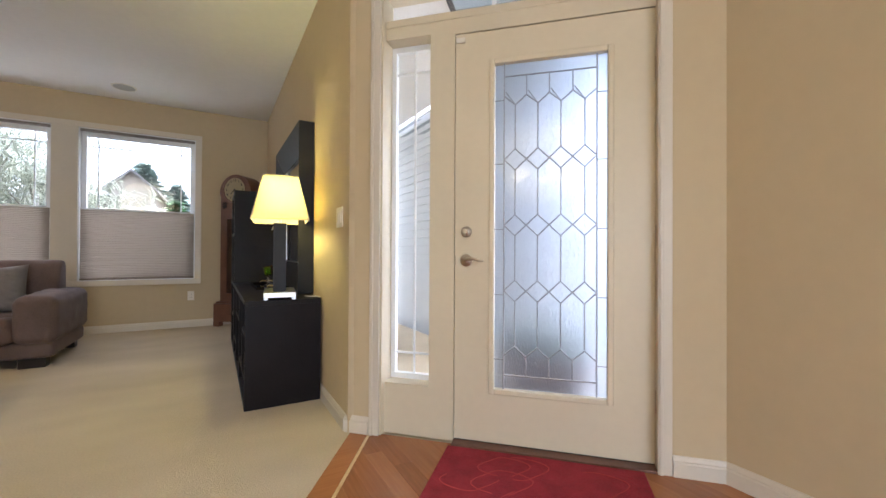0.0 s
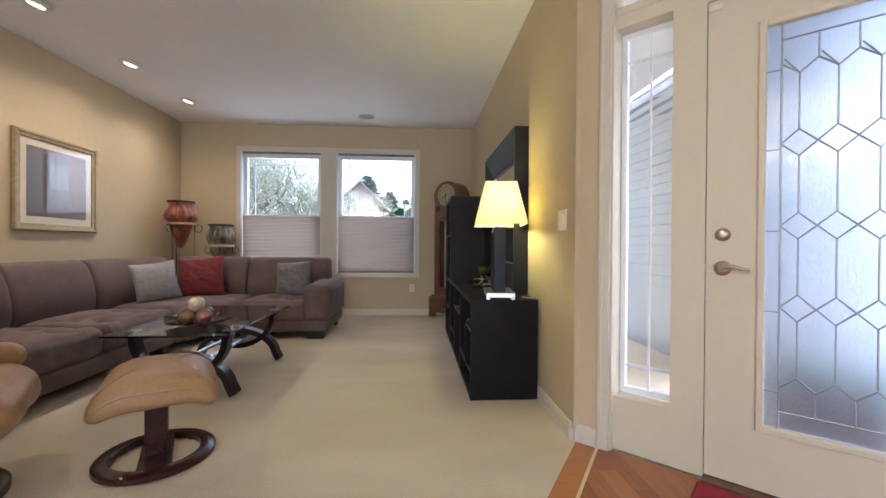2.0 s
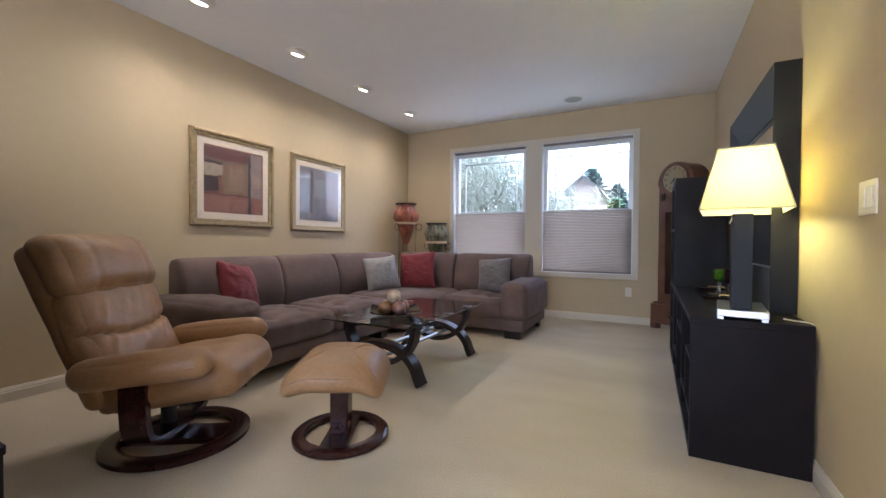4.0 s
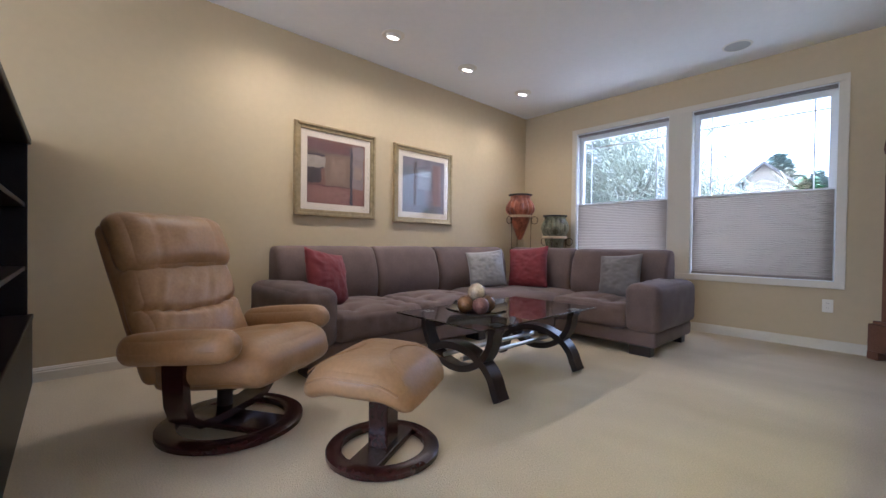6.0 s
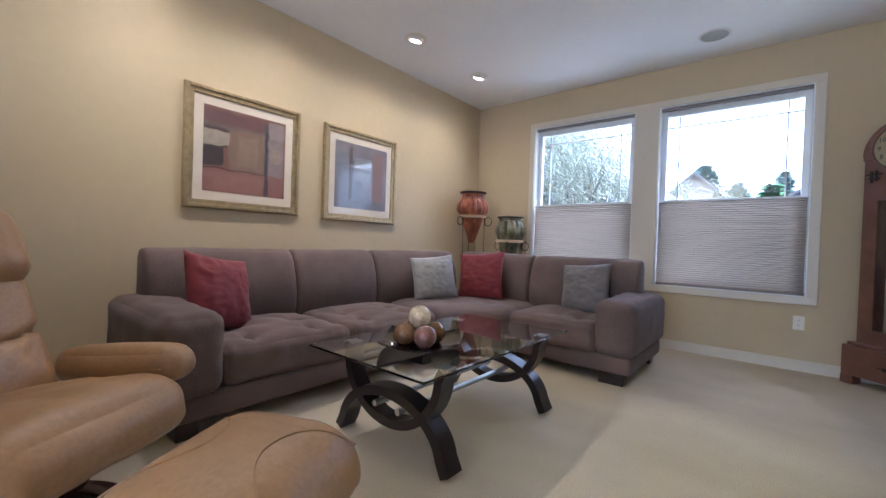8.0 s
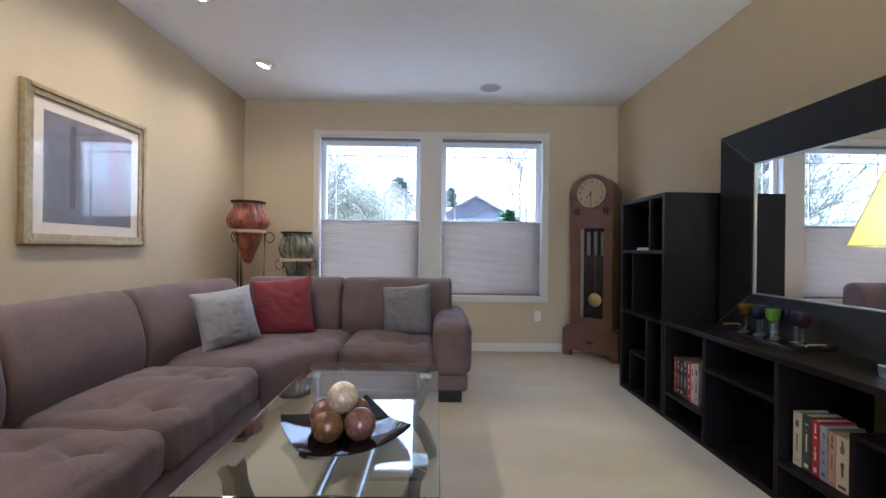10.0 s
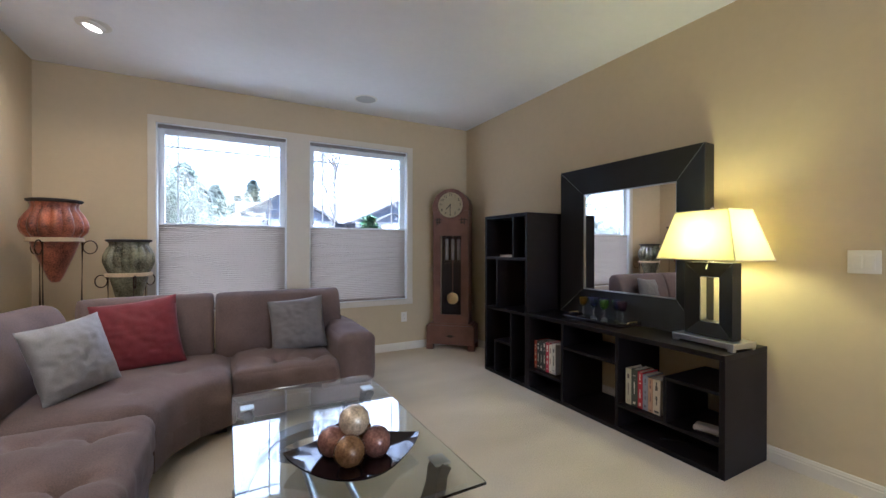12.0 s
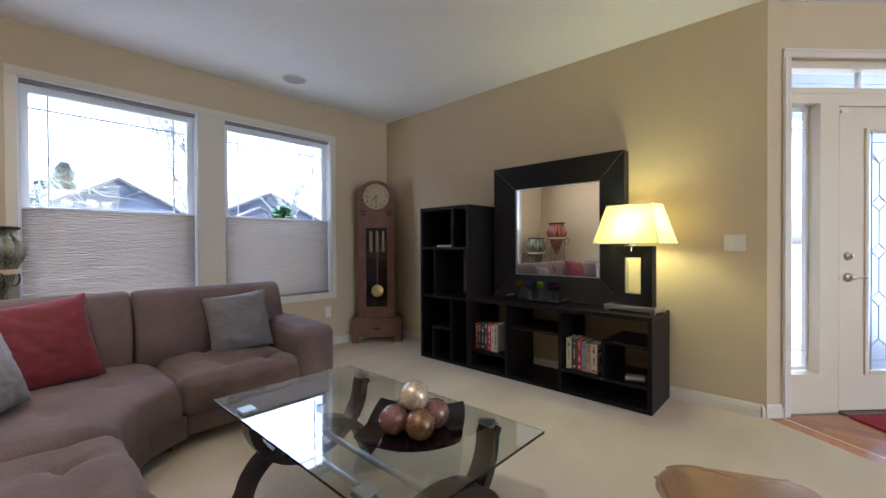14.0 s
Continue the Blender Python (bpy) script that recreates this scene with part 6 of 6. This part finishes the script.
def tree(name, label, x, y, high, spread, seed, forks, twig_mat, thick=0.1, leafy=0, bole=0.4, rise=0.35, least=0.013):
    """A bare or budding tree: tapered trunk and limbs that fork again and again into fine twigs."""
    rn = random.Random(seed)
    t = thing(name, label, "tree", pose(x, y, GROUND))
    wood, crown = [[], []], [[], []]

    def bar(into, pts, rad, sides):
        verts, faces = into
        base = len(verts)
        for p, r in zip(pts, rad):
            for i in range(sides):
                a = 6.2832 * i / sides
                verts.append((p.x + r * math.cos(a), p.y + r * math.sin(a), p.z + 0.3 * r * math.sin(a + 1)))
        for k in range(len(pts) - 1):
            for i in range(sides):
                j = (i + 1) % sides
                faces.append((base + k * sides + i, base + k * sides + j, base + (k + 1) * sides + j, base + (k + 1) * sides + i))

    def limb(p, d, length, r, level):
        pts, rad = [p.copy()], [r]
        steps = 4 if level < 2 else 2
        for k in range(steps):
            d = (d + Vector((rn.uniform(-1, 1), rn.uniform(-1, 1), rn.uniform(-0.4, 0.7))) * 0.18).normalized()
            p = p + d * length / steps
            pts.append(p.copy())
            rad.append(r * (1 - 0.6 * (k + 1) / steps))
        bar(wood if level < 2 else crown, pts, rad, 6 if level < 2 else 3)
        if level == len(forks):
            verts, faces = crown
            for _ in range(leafy):
                c = pts[rn.randrange(1, len(pts))] + Vector((rn.uniform(-1, 1), rn.uniform(-1, 1), rn.uniform(-1, 1))) * 0.07
                s = rn.uniform(0.010, 0.022)
                ax = Vector((rn.uniform(-1, 1), rn.uniform(-1, 1), rn.uniform(-1, 1))).normalized()
                bx = ax.orthogonal().normalized()
                b = len(verts)
                verts.extend([(c + q * s)[:] for q in (ax, bx, -ax, -bx)])
                faces.append((b, b + 1, b + 2, b + 3))
            return
        for k in range(forks[level]):
            f = rn.uniform(bole if level == 0 else 0.25, 1.0)
            i = min(int(f * steps), steps - 1)
            q = pts[i].lerp(pts[i + 1], f * steps - i)
            side = Vector((rn.uniform(-1, 1), rn.uniform(-1, 1), rn.uniform(-0.2, 0.6))).normalized()
            limb(q, (d * rise + side * spread).normalized(), length * rn.uniform(0.48, 0.70), max(least, r * 0.45), level + 1)
    limb(Vector((0, 0, 0)), Vector((0, 0, 1)), high, thick, 0)
    for nm, (verts, faces), mat in (("trunk", wood, BARK), ("crown", crown, twig_mat)):
        me = bpy.data.meshes.new(nm)
        me.from_pydata(verts, [], faces)
        me.materials.append(mat)
        ob = part(nm, me, mat, t)
        if nm == "crown":
            tagged(ob, kind="stuff")
    return t


tree("tree", "large budding tree with a wide mossy twiggy crown on the ground", -4.9, 14, 4.3, 1.0, 3, (17, 8, 7, 6), MOSS, 0.10, 3, 0.2)
tree("tree", "budding twiggy tree beside the larger one", -7.3, 15, 4.4, 1.0, 9, (17, 8, 7, 6), MOSS, 0.10, 3, 0.2)
tree("tree", "budding twiggy tree with drooping side branches", -3.7, 15.0, 3.6, 1.0, 21, (13, 7, 6, 5), MOSS, 0.07, 1, 0.2)
tree("tree", "slender bare street tree with upright twigs", 3.7, 26, 7.4, 0.5, 5, (16, 7, 5, 3), TWIG, 0.10, 0, 0.35, 0.7, 0.017)
tree("tree", "slender bare street tree with upright twigs", 9.6, 27, 5.0, 0.55, 15, (14, 6, 5), TWIG, 0.10, 0, 0.35, 0.7, 0.017)


def conifer(name, label, x, y, high, wide, seed, mat=None, tiers=26, base=GROUND):
    rn = random.Random(seed)
    t = thing(name, label, "tree", pose(x, y, base))
    part("trunk", tube([(0, 0, 0), (0, 0, high * 0.5), (0, 0, high * 0.97)], [wide * 0.07, wide * 0.045, 0.01], 8), BARK, t)
    bm = bmesh.new()
    for k in range(tiers):
        f = (k + 0.5) / tiers
        z = high * (0.12 + 0.86 * f)
        reach = wide * (1 - f) ** 0.8 * rn.uniform(0.75, 1.1) + 0.05
        for _ in range(11):
            a = rn.uniform(0, 6.283)
            L = reach * rn.uniform(0.55, 1.0)
            d = Vector((math.cos(a), math.sin(a), rn.uniform(-0.25, 0.15)))
            n = Vector((-d.y, d.x, 0))
            for _ in range(9):
                u = rn.uniform(0.2, 1.0)
                c = Vector((0, 0, z)) + d * L * u + Vector((rn.uniform(-1, 1), rn.uniform(-1, 1), rn.uniform(-1, 1))) * 0.06 * wide
                s = wide * rn.uniform(0.05, 0.10)
                vs = [bm.verts.new(c + q) for q in (d * s * 1.5, n * s * 0.6 + Vector((0, 0, s * rn.uniform(-0.8, 0.8))), -d * s * 0.9, -n * s * 0.6)]
                bm.faces.new(vs)
    tagged(part("crown", bm, mat or NEEDLE, t), kind="stuff")
    return t


conifer("conifer", "tall blue-green conifer behind the beige house", -4.9, 42, 8.6, 4.2, 1, tiers=40)
conifer("conifer", "dark green conifer behind the beige house", -2.6, 42, 7.0, 3.4, 2, tiers=36)
conifer("conifer", "blue-green conifer behind the slate houses", 0.3, 40, 7.4, 2.6, 3, tiers=34)
conifer("conifer", "small blue-green conifer behind the slate houses", -0.9, 40, 6.0, 2.2, 4)
conifer("shrub", "small dark evergreen shrub just outside the window", -0.12, 6.85, 2.02, 0.55, 6, SHRUBLEAF, 26)


def planter(x, y, r, h, seed):
    rn = random.Random(seed)
    p = thing("planter", "brown glazed flower pot with grassy plants on the porch", "plant pot", ENTRY @ pose(x, y, -0.06), "pots on the porch")
    part("pot", lathe([(r * 0.65, 0), (r * 0.8, h * 0.4), (r, h), (r * 1.08, h + 0.005), (r * 1.08, h + 0.03), (r * 0.92, h + 0.03), (r * 0.85, h - 0.03), (0, h - 0.04)], 28), CLOCKWOOD, p, "", 50)
    bm = bmesh.new()
    for _ in range(160):
        a, L = rn.uniform(0, 6.283), rn.uniform(0.12, 0.34)
        q = Vector((rn.uniform(-1, 1) * r * 0.7, rn.uniform(-1, 1) * r * 0.7, h - 0.04))
        d = Vector((math.cos(a) * 0.5, math.sin(a) * 0.5, 1)).normalized()
        n = d.orthogonal().normalized() * 0.006
        bm.faces.new([bm.verts.new(v) for v in (q - n, q + n, q + d * L)])
    part("plant", bm, SHRUBLEAF, p)


planter(-0.07, 0.36, 0.13, 0.44, 1)
planter(0.14, 0.38, 0.15, 0.42, 2)


# ---- hardwood boards of the entry ----
def plank_floor():
    fl = thing("hardwood_floor", "honey-brown hardwood boards with a pale inlay line in the entry", "wooden floor", kind="structure")
    (xa, ya), (xb, yb) = EDGE
    d = Vector((xb - xa, yb - ya, 0)).normalized()
    n = Vector((-d.y, d.x, 0))
    if n.x < 0:
        n = -n
    a = Vector((xa, ya, 0))

    def strip(name, o0, o1, mat, z=0.0):
        part(name, sheet([(a + d * s + n * o).xy[:] for s, o in ((-0.05, o0), (3.4, o0), (3.4, o1), (-0.05, o1))], -0.012, z), mat, fl)
    strip("border_board", 0.0, 0.096, WOODFLOOR)
    strip("inlay_strip", 0.097, 0.111, INLAY)
    # field of boards running north to south
    u = Vector((0, 1, 0))
    v = Vector((-1, 0, 0))
    mesh = {}
    rn = random.Random(2)
    m = Matrix(((u.x, v.x, 0, 0), (u.y, v.y, 0, 0), (0, 0, 1, 0), (0, 0, 0, 1)))
    wide = 0.082
    for k in range(46):
        n0 = -2.282 + k * wide
        s = -2.3
        while s < 2.3:
            L = rn.choice((0.6, 0.9, 1.2)) if s > -2.2 else rn.choice((0.3, 0.45, 0.6, 0.9, 1.2))
            c = v * (n0 + wide / 2) + u * (s + L / 2)
            off = min((v * (n0 + dn) + u * (s + ds) - a).dot(n) for dn in (0.0, wide) for ds in (0.0, L))
            far = max((v * (n0 + dn) + u * (s + ds) - a).dot(n) for dn in (0.0, wide) for ds in (0.0, L))
            out = c.x + wide / 2 + c.y + L / 2
            if far > 0.113 and out - wide - L < 3.33 and c.x < EAST + 0.03:
                if off > 0.112 and out < 3.35:
                    if L not in mesh:
                        mesh[L] = finish(box(-L / 2 + 0.0004, L / 2 - 0.0004, -wide / 2 + 0.0004, wide / 2 - 0.0004, -0.012, 0.0, 0.0006, segments=1))
                        mesh[L].materials.append(WOODFLOOR)
                    o = part("board", mesh[L], WOODFLOOR, fl)
                    o.matrix_world = Matrix.Translation(c) @ m
                else:
                    bm = box(s + 0.0004, s + L - 0.0004, n0 + 0.0004, n0 + wide - 0.0004, -0.012, 0.0)
                    back = m.inverted()
                    bmesh.ops.bisect_plane(bm, geom=bm.verts[:] + bm.edges[:] + bm.faces[:], plane_co=back @ (a + n * 0.112), plane_no=back @ n, clear_inner=True)
                    if bm.faces:
                        bmesh.ops.holes_fill(bm, edges=bm.edges[:])
                        bmesh.ops.bisect_plane(bm, geom=bm.verts[:] + bm.edges[:] + bm.faces[:], plane_co=back @ Vector((1.67, 1.67, 0)), plane_no=back @ Vector((1, 1, 0)).normalized(), clear_outer=True)
                    if bm.faces:
                        bmesh.ops.holes_fill(bm, edges=bm.edges[:])
                        part("board", bm, WOODFLOOR, fl).matrix_world = m
                    else:
                        bm.free()
            s += L
    return fl


plank_floor()
